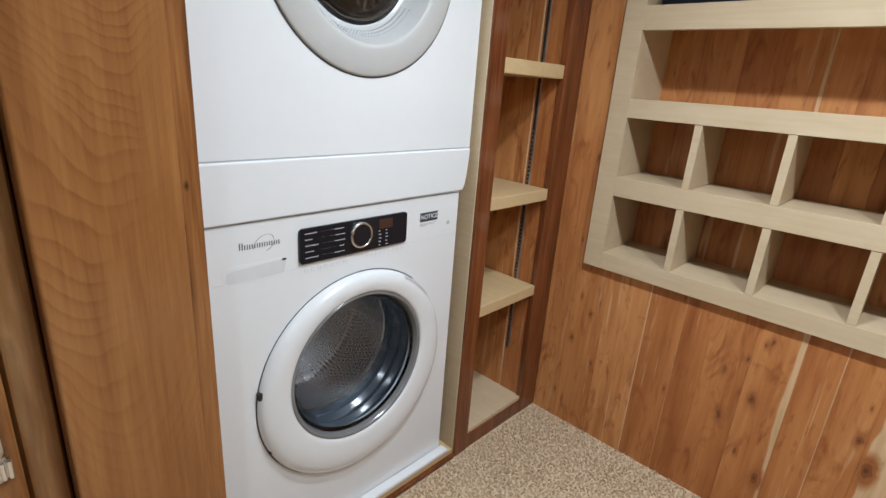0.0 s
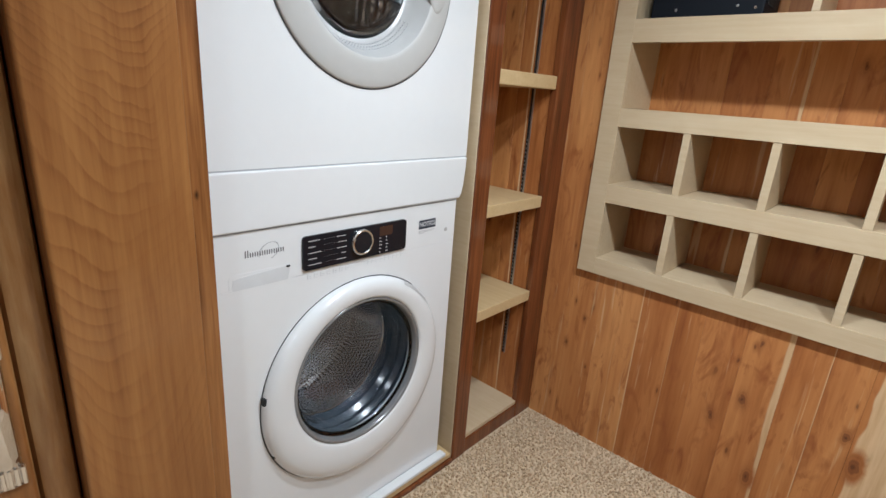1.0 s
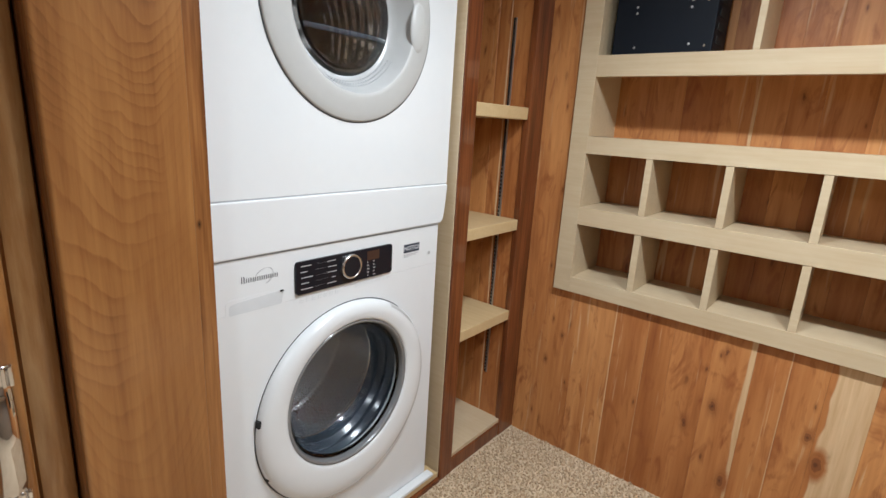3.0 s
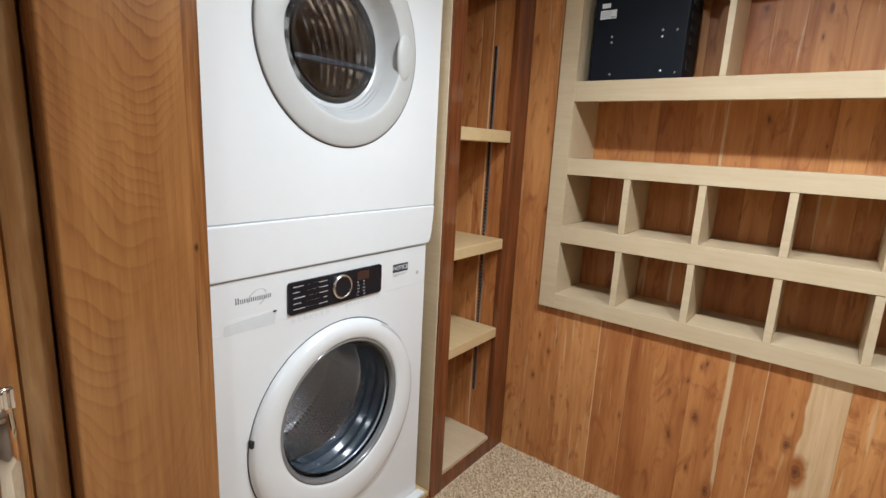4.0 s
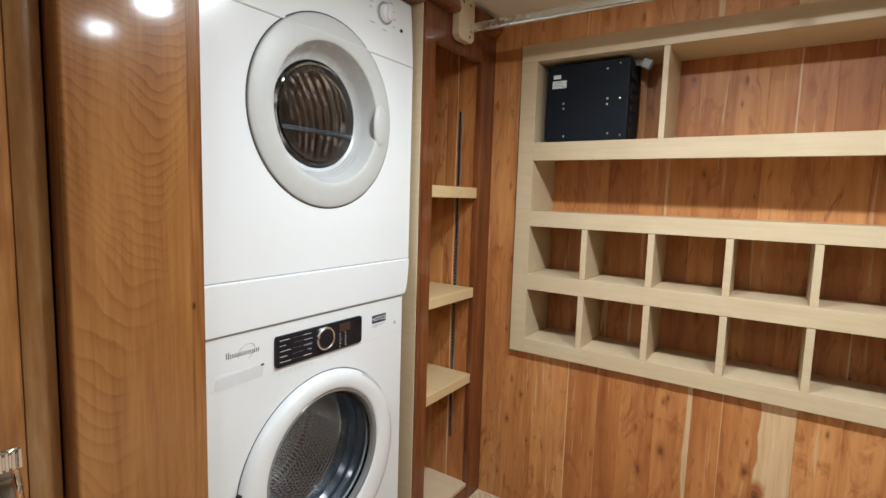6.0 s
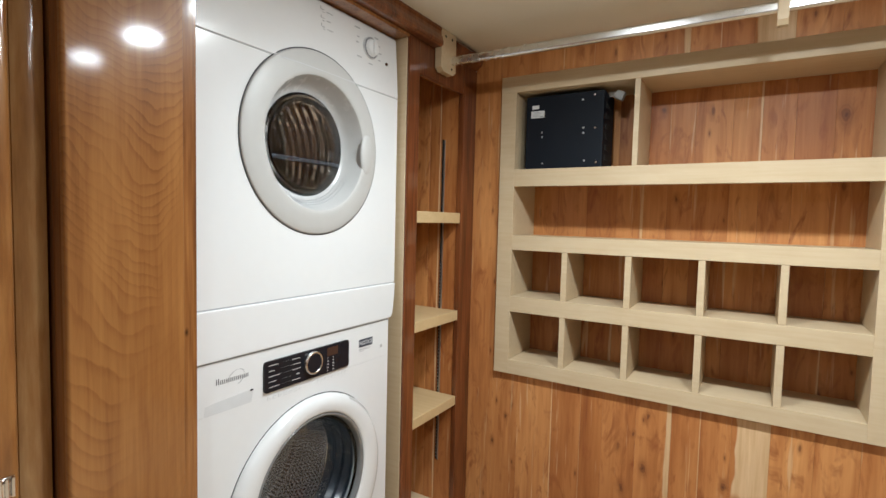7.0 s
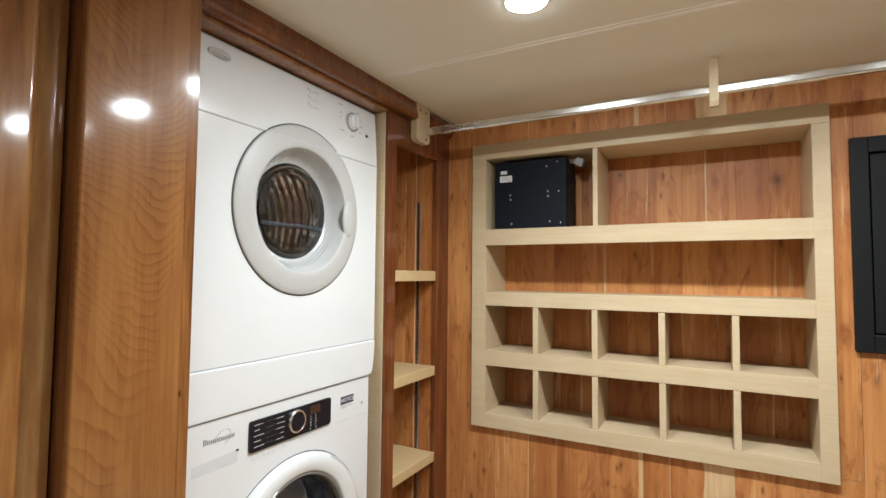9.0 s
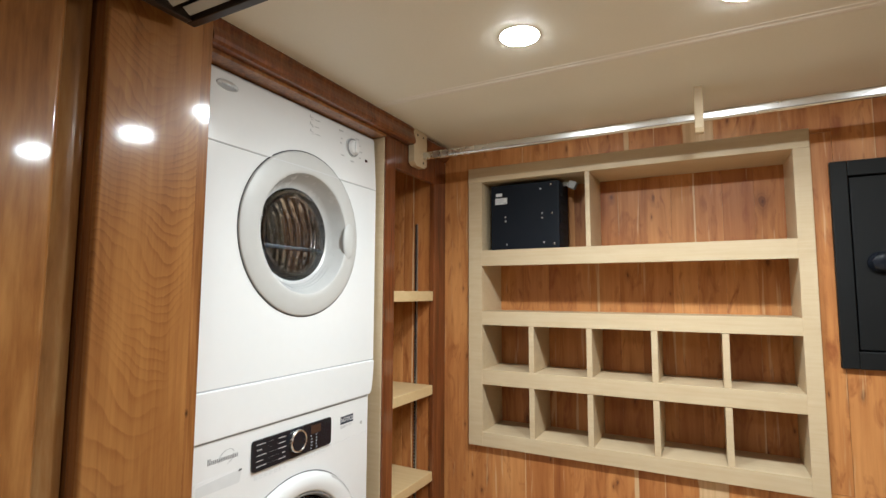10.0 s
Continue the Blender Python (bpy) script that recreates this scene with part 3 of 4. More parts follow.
# maker's mark as plain shapes: a row of thin dark strokes with a thin grey loop
bm = bmesh.new()
for i in range(17):
    y = -1.033 + i * 0.0047
    box(bm, WX, WX + 0.0006, y, y + 0.0019, 0.7645, 0.7645 + (0.013 if i < 2 else 0.0085))
part("maker_mark", bm, DARK_PRINT, washer, "small dark maker's mark")
bm = bmesh.new()
pts = [(-1.030 + 0.044 + 0.019 * math.cos(a) + 0.006 * math.sin(a), 0.770 + 0.017 * math.sin(a)) for a in [math.radians(i) for i in range(-60, 215, 5)]]
for (a, b), (c, d) in zip(pts, pts[1:]):
    box(bm, WX, WX + 0.0004, min(a, c) - 0.0003, max(a, c) + 0.0003, min(b, d) - 0.0002, max(b, d) + 0.0002)
part("maker_loop", bm, GREY_PRINT, washer)

# detergent drawer with its finger recess
drawer = part("detergent_drawer", extrude_profile(bmesh.new(), rounded_rect(-1.066, -0.942, 0.7025, 0.736, 0.010), "x", WX, WX + 0.0004), ENAMEL, washer)
part("finger_recess", extrude_profile(bmesh.new(), [(-1.060, 0.7075), (-1.057, 0.7055), (-0.951, 0.7055), (-0.948, 0.7075), (-0.944, 0.7290), (-0.947, 0.7320), (-0.965, 0.7330), (-1.045, 0.7285), (-1.058, 0.7260)], "x", WX + 0.0004, WX + 0.0007), RECESS, drawer, "translucent grey finger recess")
block("catch", (WX + 0.001, WX + 0.003, -0.952, -0.944, 0.731, 0.735), SHADOW_BLACK, drawer, 0.001)

# sticker
notice = part("notice_sticker", box(bmesh.new(), WX, WX + 0.0008, -0.594, -0.536, 0.752, 0.774), NAVY, washer, "dark blue notice sticker")
txt = bpy.data.curves.new("notice_text", "FONT")
txt.body, txt.size, txt.align_x, txt.align_y, txt.offset = "NOTICE", 0.0155, "CENTER", "CENTER", 0.0004
txt.materials.append(PRINT_WHITE)
tob = new("notice_lettering", txt)
tob.parent = notice
tob.matrix_basis = Matrix.Translation((WX + 0.0011, -0.565, 0.763)) @ Euler((math.pi / 2, 0, math.pi / 2)).to_matrix().to_4x4()
bars("notice_small_print", [(-0.593, -0.540, 0.7465, 0.7475), (-0.593, -0.548, 0.7435, 0.7445), (-0.593, -0.575, 0.7405, 0.7415)], WX + 0.0002, GREY_PRINT, notice)
part("round_sticker", lathe(bmesh.new(), [(0.005, WX + 0.001), (0.005, WX + 0.0018), (0, WX + 0.0018)], -0.497, 0.739, 24), PALE_GREY, washer)

# porthole door: the glass sits a little above the middle of the rim
def shifted(bm, dy=-0.003, dz=0.025, r0=0.2525, r1=0.1815):
    for v in bm.verts:
        k_ = min(1.0, max(0.0, (r0 - math.hypot(v.co.y - WCY, v.co.z - WCZ)) / (r0 - r1)))
        v.co.y += dy * k_
        v.co.z += dz * k_
    return bm


wdoor = part("door", shifted(lathe(bmesh.new(), [(0.2520, WX - 0.001), (0.2525, WX + 0.003), (0.2505, WX + 0.010), (0.244, WX + 0.017), (0.233, WX + 0.0215), (0.220, WX + 0.0235), (0.208, WX + 0.0235), (0.200, WX + 0.0225),
                                         (0.192, WX + 0.0215), (0.186, WX + 0.020), (0.1825, WX + 0.0175), (0.1815, WX + 0.012)], WCY, WCZ, 128)), ENAMEL, washer, "round white porthole door", True)
part("door_gap", lathe(bmesh.new(), [(0.2548, WX + 0.0006), (0.2533, WX + 0.0009), (0.2522, WX + 0.0003)], WCY, WCZ, 128, math.radians(52), math.radians(232)), SEAM, washer)
part("smoked_ring", shifted(lathe(bmesh.new(), [(0.1820, WX + 0.014), (0.1795, WX + 0.0185), (0.1755, WX + 0.018), (0.1725, WX + 0.013), (0.1705, WX + 0.004), (0.168, WX - 0.010)], WCY, WCZ, 128)), SMOKE_RING, wdoor, "dark smoked ring", True)
pane = part("glass_bowl", shifted(lathe(bmesh.new(), [(0.1700, WX + 0.004), (0.167, WX - 0.010), (0.1625, WX - 0.026), (0.1605, WX - 0.030), (0.1600, WX - 0.036), (0.156, WX - 0.050), (0.151, WX - 0.062), (0.1495, WX - 0.067), (0.1475, WX - 0.070), (0.140, WX - 0.085), (0.118, WX - 0.102), (0.07, WX - 0.108), (0.0, WX - 0.110)], WCY, WCZ, 96)), CLEAR, wdoor, "clear bowl glass", True)
for v in pane.data.vertices:
    dy, dz = v.co.y - WCY + 0.003, v.co.z - WCZ - 0.025
    r, a = math.hypot(dy, dz), math.atan2(dz, dy)
    if 0.138 < r < 0.166:
        v.co.x += 0.0022 * math.sin(16 * a + 1.3 * math.sin(3 * a)) + 0.0012 * math.sin(31 * a + 70 * r)
sol = pane.modifiers.new("thickness", "SOLIDIFY")
sol.thickness = 0.004
pane.visible_shadow = False
block("hinge_tab", (WX + 0.001, WX + 0.0125, WCY - 0.2515, WCY - 0.2435, 0.450, 0.466), SHADOW_BLACK, wdoor, 0.001)
block("hinge_pin", (WX + 0.001, WX + 0.0105, WCY - 0.2335, WCY - 0.2275, 0.312, 0.318), SHADOW_BLACK, wdoor, 0.001)
bm = lathe(bmesh.new(), [(0.2515, WX + 0.0090), (0.2475, WX + 0.0155), (0.2430, WX + 0.0190)], WCY, WCZ, 20, math.radians(38), math.radians(62))
for v in bm.verts:
    v.co.x += 0.0009
part("finger_grip", bm, PALE_GREY, wdoor, "grey finger grip on the rim", True)
part("gasket", lathe(bmesh.new(), [(0.230, WX - 0.006), (0.205, WX - 0.018), (0.193, WX - 0.028), (0.192, WX - 0.034), (0.200, WX - 0.042), (0.199, WX - 0.048), (0.188, WX - 0.056), (0.187, WX - 0.062), (0.197, WX - 0.072), (0.196, WX - 0.078), (0.183, WX - 0.086), (0.182, WX - 0.092), (0.189, WX - 0.100), (0.177, WX - 0.112), (0.182, WX - 0.13)], WCY - 0.003, WCZ + 0.023, 96), GASKET, washer, "grey rubber door gasket", True)
drum = part("drum", lathe(bmesh.new(), [(0.178, WX - 0.122), (0.186, WX - 0.128), (0.232, WX - 0.150), (0.236, WX - 0.170), (0.236, WX - 0.300), (0.222, WX - 0.325), (0.12, WX - 0.312), (0.0, WX - 0.290)], WCY - 0.003, WCZ + 0.023, 96), DRUM, washer, "punched steel drum", True)
part("drum_lip", lathe(bmesh.new(), [(0.181, WX - 0.121), (0.178, WX - 0.118), (0.175, WX - 0.122), (0.178, WX - 0.126)], WCY - 0.003, WCZ + 0.023, 96), CHROME, drum, "", True)
for a in (0.5, 2.6, 4.7):
    bm = extrude_profile(bmesh.new(), [(-0.030, 0.236), (-0.022, 0.205), (-0.008, 0.186), (0.008, 0.186), (0.022, 0.205), (0.030, 0.236)], "x", -0.30, -0.16)
    bmesh.ops.rotate(bm, verts=bm.verts, cent=(0, 0, 0), matrix=Matrix.Rotation(a, 3, "X"))
    bmesh.ops.translate(bm, verts=bm.verts, vec=(WX, WCY - 0.003, WCZ + 0.023))
    part("drum_paddle", bm, DRYER_DRUM, drum)

# ---- dryer ----
dryer = empty("tumble_dryer", "white tumble dryer stacked on the washing machine", "dryer")
DY0, DY1, DCY, DCZ = -1.100, -0.437, -0.759, 1.293
part("front_panel", front_plate(bmesh.new(), DY0, DY1, 0.9245, 1.4683, WX, 0.172, DCY, DCZ, 0.02), ENAMEL, dryer)
block("side_panel", (-0.58, WX - 0.021, DY0, DY0 + 0.004, 0.85, 1.645), ENAMEL, dryer)
block("side_panel", (-0.58, WX - 0.021, DY1 - 0.004, DY1, 0.85, 1.645), ENAMEL, dryer)
block("back_panel", (-0.584, -0.58, DY0, DY1, 0.85, 1.645), ENAMEL, dryer)
block("base", (-0.58, -0.06, DY0, DY1, 0.849, 0.853), ENAMEL, dryer)
bm = extrude_profile(bmesh.new(), [(-0.09, 1.4705), (WX - 0.0005, 1.4705), (WX + 0.001, 1.4720), (WX - 0.004, 1.560), (WX - 0.010, 1.640), (WX - 0.016, 1.6475), (-0.09, 1.6485)], "y", DY0, DY1)
console = part("console", bm, ENAMEL, dryer)
bev = console.modifiers.new("soft_edges", "BEVEL")
bev.width, bev.segments, bev.limit_method = 0.003, 3, "ANGLE"
# skirt: slightly proud, its lower corners drawn in
bm = bmesh.new()
sk = [(DY0, 0.9215), (DY1 + 0.001, 0.9215), (DY1 - 0.001, 0.890), (DY1 - 0.005, 0.852), (DY1 - 0.010, 0.828), (DY1 - 0.018, 0.8165), (DY0, 0.8145)]
extrude_profile(bm, sk[::-1], "x", -0.075, WX + 0.004)
skirt = part("skirt", bm, ENAMEL, dryer)
bev = skirt.modifiers.new("soft_edges", "BEVEL")
bev.width, bev.segments, bev.limit_method = 0.004, 3, "ANGLE"
bars("skirt_gap", [(DY0, DY1 - 0.030, 0.8130, 0.8148)], WX + 0.0004, GAP_GREY, dryer, 0.0016)
bars("seam_gap", [(DY0, DY1 - 0.002, 0.9216, 0.9244)], WX - 0.0022, GREY_PRINT, dryer, 0.002)
bars("console_gap", [(DY0, DY1 - 0.002, 1.4685, 1.4703)], WX - 0.0022, GREY_PRINT, dryer, 0.002)

RING = [(0.2205, 0.0), (0.2210, 0.0012), (0.2198, 0.0035), (0.2165, 0.0050), (0.200, 0.0080), (0.182, 0.0100), (0.171, 0.0106), (0.1655, 0.0100), (0.1625, 0.0084)]
ddoor = part("door", lathe(bmesh.new(), [(r, WX + x) for r, x in RING], DCY, DCZ, 128), SILVER, dryer, "round silver dryer door", True)
part("door_gap", lathe(bmesh.new(), [(0.2240, WX + 0.0006), (0.2215, WX + 0.0009), (0.2202, WX + 0.0003)], DCY, DCZ, 128), SEAM, dryer)
part("inner_bowl", lathe(bmesh.new(), [(0.1626, WX + 0.0085), (0.1608, WX + 0.0055), (0.1570, WX - 0.004), (0.1510, WX - 0.016), (0.1450, WX - 0.028), (0.1385, WX - 0.038), (0.1320, WX - 0.0425), (0.127, WX - 0.0445)], DCY, DCZ, 128), PALE_GREY, ddoor, "pale grey inner bowl", True)
dg = part("glass", lathe(bmesh.new(), [(0.1275, WX - 0.0435), (0.10, WX - 0.050), (0.0, WX - 0.056)], DCY, DCZ, 96), SMOKE, ddoor, "smoked round glass", True)
sol = dg.modifiers.new("thickness", "SOLIDIFY")
sol.thickness = 0.004
dg.visible_shadow = False
# the console's joint runs on across the ring
bm = bmesh.new()
row = []
for i in range(41):
    y = -0.1315 + 0.263 * i / 40
    r = math.hypot(y, 1.4694 - DCZ)
    for (r1, x1), (r0, x0) in zip(RING, RING[1:]):
        if r0 <= r <= r1:
            x = x0 + (x1 - x0) * (r - r0) / (r1 - r0)
    row.append([bm.verts.new((WX + x + 0.0006, DCY + y, z)) for z in (1.4686, 1.4702)])
for a, b in zip(row, row[1:]):
    bm.faces.new((a[0], b[0], b[1], a[1]))
part("ring_joint", bm, FAINT_PRINT, ddoor)
# perforated lint strip at the bowl's foot
bm = bmesh.new()
for r in (0.1375, 0.1425, 0.1475):
    for i in range(26):
        a = math.radians(250 + i * 3.0)
        x = WX - 0.0385 + (r - 0.1375) * 1.55
        g = bmesh.ops.create_icosphere(bm, subdivisions=1, radius=0.0018)
        bmesh.ops.translate(bm, verts=g["verts"], vec=(x + 0.0012, DCY + r * math.cos(a), DCZ + r * math.sin(a)))
part("vent_holes", bm, GREY_PRINT, ddoor)
# scooped handle on the ring
bm = bmesh.new()
bmesh.ops.create_uvsphere(bm, u_segments=32, v_segments=20, radius=1.0)
for v in bm.verts:
    bulge = 1.0 if v.co.y > 0 else 0.75
    v.co = Vector((WX + 0.0080 + v.co.x * 0.0095, DCY + 0.172 + v.co.y * 0.0300 * bulge, DCZ - 0.006 + v.co.z * 0.054))
part("handle", bm, SILVER, ddoor, "scooped silver grip", True)

ribs = [(0.225 + 0.0065 * math.sin(2 * math.pi * i / 9), WX - 0.068 - 0.0035 * i) for i in range(101)]
bm = lathe(bmesh.new(), [(0.150, WX - 0.018), (0.150, WX - 0.060), (0.215, WX - 0.064)] + ribs, DCY, DCZ, 160)
for v in bm.verts:
    dy, dz = v.co.y - DCY, v.co.z - DCZ
    if math.hypot(dy, dz) > 0.2:
        f = 1 + 0.006 * math.cos(17 * math.atan2(dz, dy) + 40 * v.co.x)
        v.co.y, v.co.z = DCY + dy * f, DCZ + dz * f
ddrum = part("drum", bm, DRYER_DRUM, dryer, "corrugated steel dryer drum", True)
n = 220
bm = bmesh.new()
grid = [[bm.verts.new((WX - 0.39 - 0.20 * (0.02 * b - 0.24) + 0.0060 * math.sin((-0.24 + 0.48 * a / n) * 140 + 0.8 * math.sin(5 * (b / 24 - 0.5))) + 0.0013 * math.sin((-0.24 + 0.48 * a / n) * 590 + 2.0 * math.sin(7 * b / 24)), DCY - 0.24 + 0.48 * a / n, DCZ - 0.24 + 0.02 * b)) for b in range(25)] for a in range(n + 1)]
for a in range(n):
    for b in range(24):
        bm.faces.new((grid[a][b], grid[a + 1][b], grid[a + 1][b + 1], grid[a][b + 1]))
part("ribbed_back", bm, DRYER_DRUM, ddrum, "ribbed steel drum back", True)
bm = extrude_profile(bmesh.new(), rounded_rect(-0.11, -0.085, DCZ - 0.042, DCZ - 0.030, 0.004), "y", DCY - 0.16, DCY + 0.16)
part("drum_paddle", bm, GASKET, dryer)


def cx(z):
    """The console's front at height z."""
    return WX + 0.001 - 0.011 * max(0, z - 1.478) / 0.162


dk = part("knob", lathe(bmesh.new(), [(0.0300, 0), (0.0290, 0.005), (0.0235, 0.0065), (0.0215, 0.014), (0.018, 0.0165), (0.0, 0.0165)], 0, 0, 48), WHITE_PLASTIC, dryer, "white timer knob with a dark ticked rim", True)
dk.location = (cx(1.578), -0.560, 1.583)
part("grip", box(bmesh.new(), 0.013, 0.022, -0.0055, 0.0055, -0.019, 0.019, 0.003), WHITE_PLASTIC, dk)
part("dial_ring", lathe(bmesh.new(), [(0.0292, 0.0050), (0.0285, 0.0060), (0.0240, 0.0068), (0.0232, 0.0062)], 0, 0, 48), GREY_PRINT, dk, "grey dial ring", True)
bm = bmesh.new()
for i in range(22):
    a = 2 * math.pi * i / 22
    box(bm, 0.0040, 0.0072, 0.0262 * math.cos(a) - 0.0016, 0.0252 * math.cos(a) + 0.0016, 0.0252 * math.sin(a) - 0.0016, 0.0252 * math.sin(a) + 0.0016)
part("dial_ticks", bm, DARK_PRINT, dk)
part("indicator", lathe(bmesh.new(), [(0.0052, 0), (0.0045, 0.003), (0, 0.004)], 0, 0, 24), RED_LED, dryer, "dark red indicator").location = (cx(1.558), -0.489, 1.558)
bm = bmesh.new()
for i in range(3):
    z = 1.624 - i * 0.021
    for y0, y1, a, b in ((-0.742, -0.732, 0, 0.0012), (-0.744, -0.7425, 0, 0.007), (-0.739, -0.731, -0.006, -0.005), (-0.724, -0.704 - 0.006 * (i % 2), -0.003, -0.0015)):
        zz = z + (a + b) / 2
        box(bm, cx(zz) + 0.0002, cx(zz) + 0.0012, y0, y1, z + a, z + b)
part("pictogram_print", bm, GREY_PRINT, dryer)
for y, z, w in ((-0.609, 1.624, 0.020), (-0.530, 1.619, 0.016), (-0.606, 1.548, 0.018), (-0.560, 1.540, 0.016), (-0.520, 1.600, 0.010), (-0.516, 1.580, 0.012), (-0.520, 1.560, 0.010), (-0.612, 1.585, 0.009), (-0.608, 1.600, 0.008)):
    part("dial_print", box(bmesh.new(), cx(z) + 0.0002, cx(z) + 0.0011, y - w / 2, y + w / 2, z - 0.0014, z + 0.0014), GREY_PRINT, dryer)
badge = part("badge", lathe(bmesh.new(), [(0.030, 0), (0.030, 0.002), (0.0265, 0.003), (0.0255, 0.0022), (0, 0.0022)], 0, 0, 48), BADGE, dryer, "small oval silver badge", True)
badge.location, badge.scale = (cx(1.610), -1.018, 1.610), (1, 1.0, 0.40)
bars("badge_mark", [(-0.017 + i * 0.006, -0.013 + i * 0.006, -0.006, 0.008 - 0.003 * (i % 2)) for i in range(6)], 0.0022, GREY_PRINT, badge)

# ---- cubby shelving in the cedar wall ----
cubby = empty("cubby_shelving", "pale maple cubby shelving set in the cedar wall", "shelving")
FY0, FY1, DEEP = -0.019, -0.001, 0.190
CX0, CX1, CZ0, CZ1 = 0.114, 1.207, 0.572, 1.618
IX0, IX1 = 0.170, 1.165
block("stile", (CX0, IX0, FY0, FY1, CZ0, 1.5618), MAPLE, cubby, 0.0008)
block("stile", (IX1, CX1, FY0, FY1, CZ0, 1.5618), MAPLE, cubby, 0.0008)
block("top_rail", (CX0, CX1, FY0 - 0.001, FY1, 1.562, CZ1), MAPLE, cubby, 0.0012)
for z0, z1 in ((1.238, 1.297), (1.0155, 1.0665), (0.796, 0.851), (CZ0, 0.622)):
    block("rail", (IX0, IX1, FY0 + 0.0003, FY1, z0, z1), MAPLE, cubby, 0.0007)
for z0, z1 in ((1.562, 1.578), (1.279, 1.297), (1.0485, 1.0665), (0.833, 0.851), (0.604, 0.622)):
    block("shelf", (IX0 - 0.006, IX1 + 0.006, FY1 + 0.0005, DEEP, z0 + 0.0004, z1 - 0.0004), MAPLE, cubby)
for x0, x1 in ((IX0 - 0.020, IX0), (IX1, IX1 + 0.020)):
    for z0, z1 in ((1.2975, 1.5615), (1.067, 1.2785), (0.8515, 1.048), (0.6225, 0.8325)):
        block("side", (x0, x1, FY1 + 0.0005, DEEP, z0, z1), MAPLE, cubby)
block("divider", (0.561, 0.577, FY0 + 0.002, DEEP, 1.2975, 1.5615), MAPLE, cubby, 0.001)
for x in (0.360, 0.564, 0.770, 0.971):
    block("divider", (x - 0.0095, x + 0.0095, FY0 + 0.002, DEEP, 0.8515, 1.0150), MAPLE, cubby, 0.001)
    block("divider", (x - 0.0095, x + 0.0095, FY0 + 0.002, DEEP, 0.6225, 0.7955), MAPLE, cubby, 0.001)

# black electronics box in the top cubby
unit = empty("electronics_box", "black metal electronics box on the cubby shelf", "electronics")
block("case", (0.196, 0.462, 0.012, 0.150, 1.2975, 1.548), BLACK_METAL, unit, 0.003)
bm = bmesh.new()
for i in range(6):
    box(bm, 0.4615, 0.4635, 0.040, 0.100, 1.325 + i * 0.034, 1.341 + i * 0.034)
part("side_slots", bm, SHADOW_BLACK, unit)
lab = block("label", (0.214, 0.262, 0.0112, 0.0121, 1.4745, 1.4985), LABEL_WHITE, unit, label="white printed label")
bars_y = bmesh.new()
for i in range(4):
    box(bars_y, 0.218, 0.246 + 0.004 * (i % 2), 0.0108, 0.0113, 1.4935 - i * 0.0045, 1.4948 - i * 0.0045)
box(bars_y, 0.247, 0.259, 0.0108, 0.0113, 1.4765, 1.4805)
part("label_print", bars_y, GREY_PRINT, lab)
block("label", (0.217, 0.242, 0.0112, 0.0121, 1.505, 1.5175), LABEL_WHITE, unit, label="white printed label")
for x, z in ((0.432, 1.535), (0.393, 1.522), (0.436, 1.428), (0.398, 1.430), (0.398, 1.413), (0.255, 1.424), (0.256, 1.408), (0.260, 1.318), (0.404, 1.322), (0.443, 1.316)):
    g = bmesh.new()
    bmesh.ops.create_icosphere(g, subdivisions=2, radius=0.0036)
    for v in g.verts:
        v.co = Vector((v.co.x + x, v.co.y * 0.4 + 0.012, v.co.z + z))
    part("screw", g, CHROME if x > 0.42 else STANDARD, unit, "", True)
plug = empty("wire_plug", "grey wiring plug hanging behind the black box", "connector")
plug.location = (0.500, 0.060, 1.537)
g = box(bmesh.new(), -0.013, 0.016, -0.012, 0.012, -0.016, 0.012, 0.003)
for i in range(4):
    box(g, -0.010 + i * 0.007, -0.006 + i * 0.007, -0.0135, -0.0115, -0.013, 0.008)
bmesh.ops.rotate(g, verts=g.verts, cent=(0, 0, 0), matrix=Matrix.Rotation(0.45, 3, "Y"))
part("housing", g, PLUG, plug)
for i in range(4):
    cu = bpy.data.curves.new("wire", "CURVE")
    cu.dimensions, cu.bevel_depth, cu.bevel_resolution = "3D", 0.0018, 2
    sp = cu.splines.new("BEZIER")
    sp.bezier_points.add(1)
    for bp, co in zip(sp.bezier_points, ((-0.042, 0.01 + 0.004 * i, 0.010 - 0.003 * i), (-0.008, -0.004 + 0.004 * i, 0.006 - 0.005 * i))):
        bp.co = co
        bp.handle_left = Vector(co) + Vector((-0.012, 0, 0.004 + 0.002 * i))
        bp.handle_right = Vector(co) + Vector((0.012, 0, 0.004))
    cu.materials.append(LABEL_WHITE)
    new("wire", cu).parent = plug

# wall safe
safe = empty("wall_safe", "black steel wall safe with a round knob", "safe")
for x0, x1, z0, z1 in ((1.250, 1.290, 0.930, 1.512), (1.560, 1.600, 0.930, 1.512), (1.290, 1.560, 1.468, 1.512), (1.290, 1.560, 0.930, 0.978)):
    block("frame", (x0, x1, -0.016, 0.10, z0, z1), SAFE_BLACK, safe, 0.0025)
sd = block("door", (1.2935, 1.5565, -0.010, 0.03, 0.9815, 1.4645), SAFE_BLACK, safe, 0.003)
g = lathe(bmesh.new(), [(0.030, 0), (0.030, 0.006), (0.024, 0.010), (0.022, 0.020), (0.019, 0.023), (0, 0.023)], 0, 0, 48)
bmesh.ops.rotate(g, verts=g.verts, cent=(0, 0, 0), matrix=Matrix.Rotation(-math.pi / 2, 3, "Z"))
kn = part("knob", g, BLACK_GLOSS, sd, "black round knob", True)
kn.location = (1.350, -0.010, 1.222)

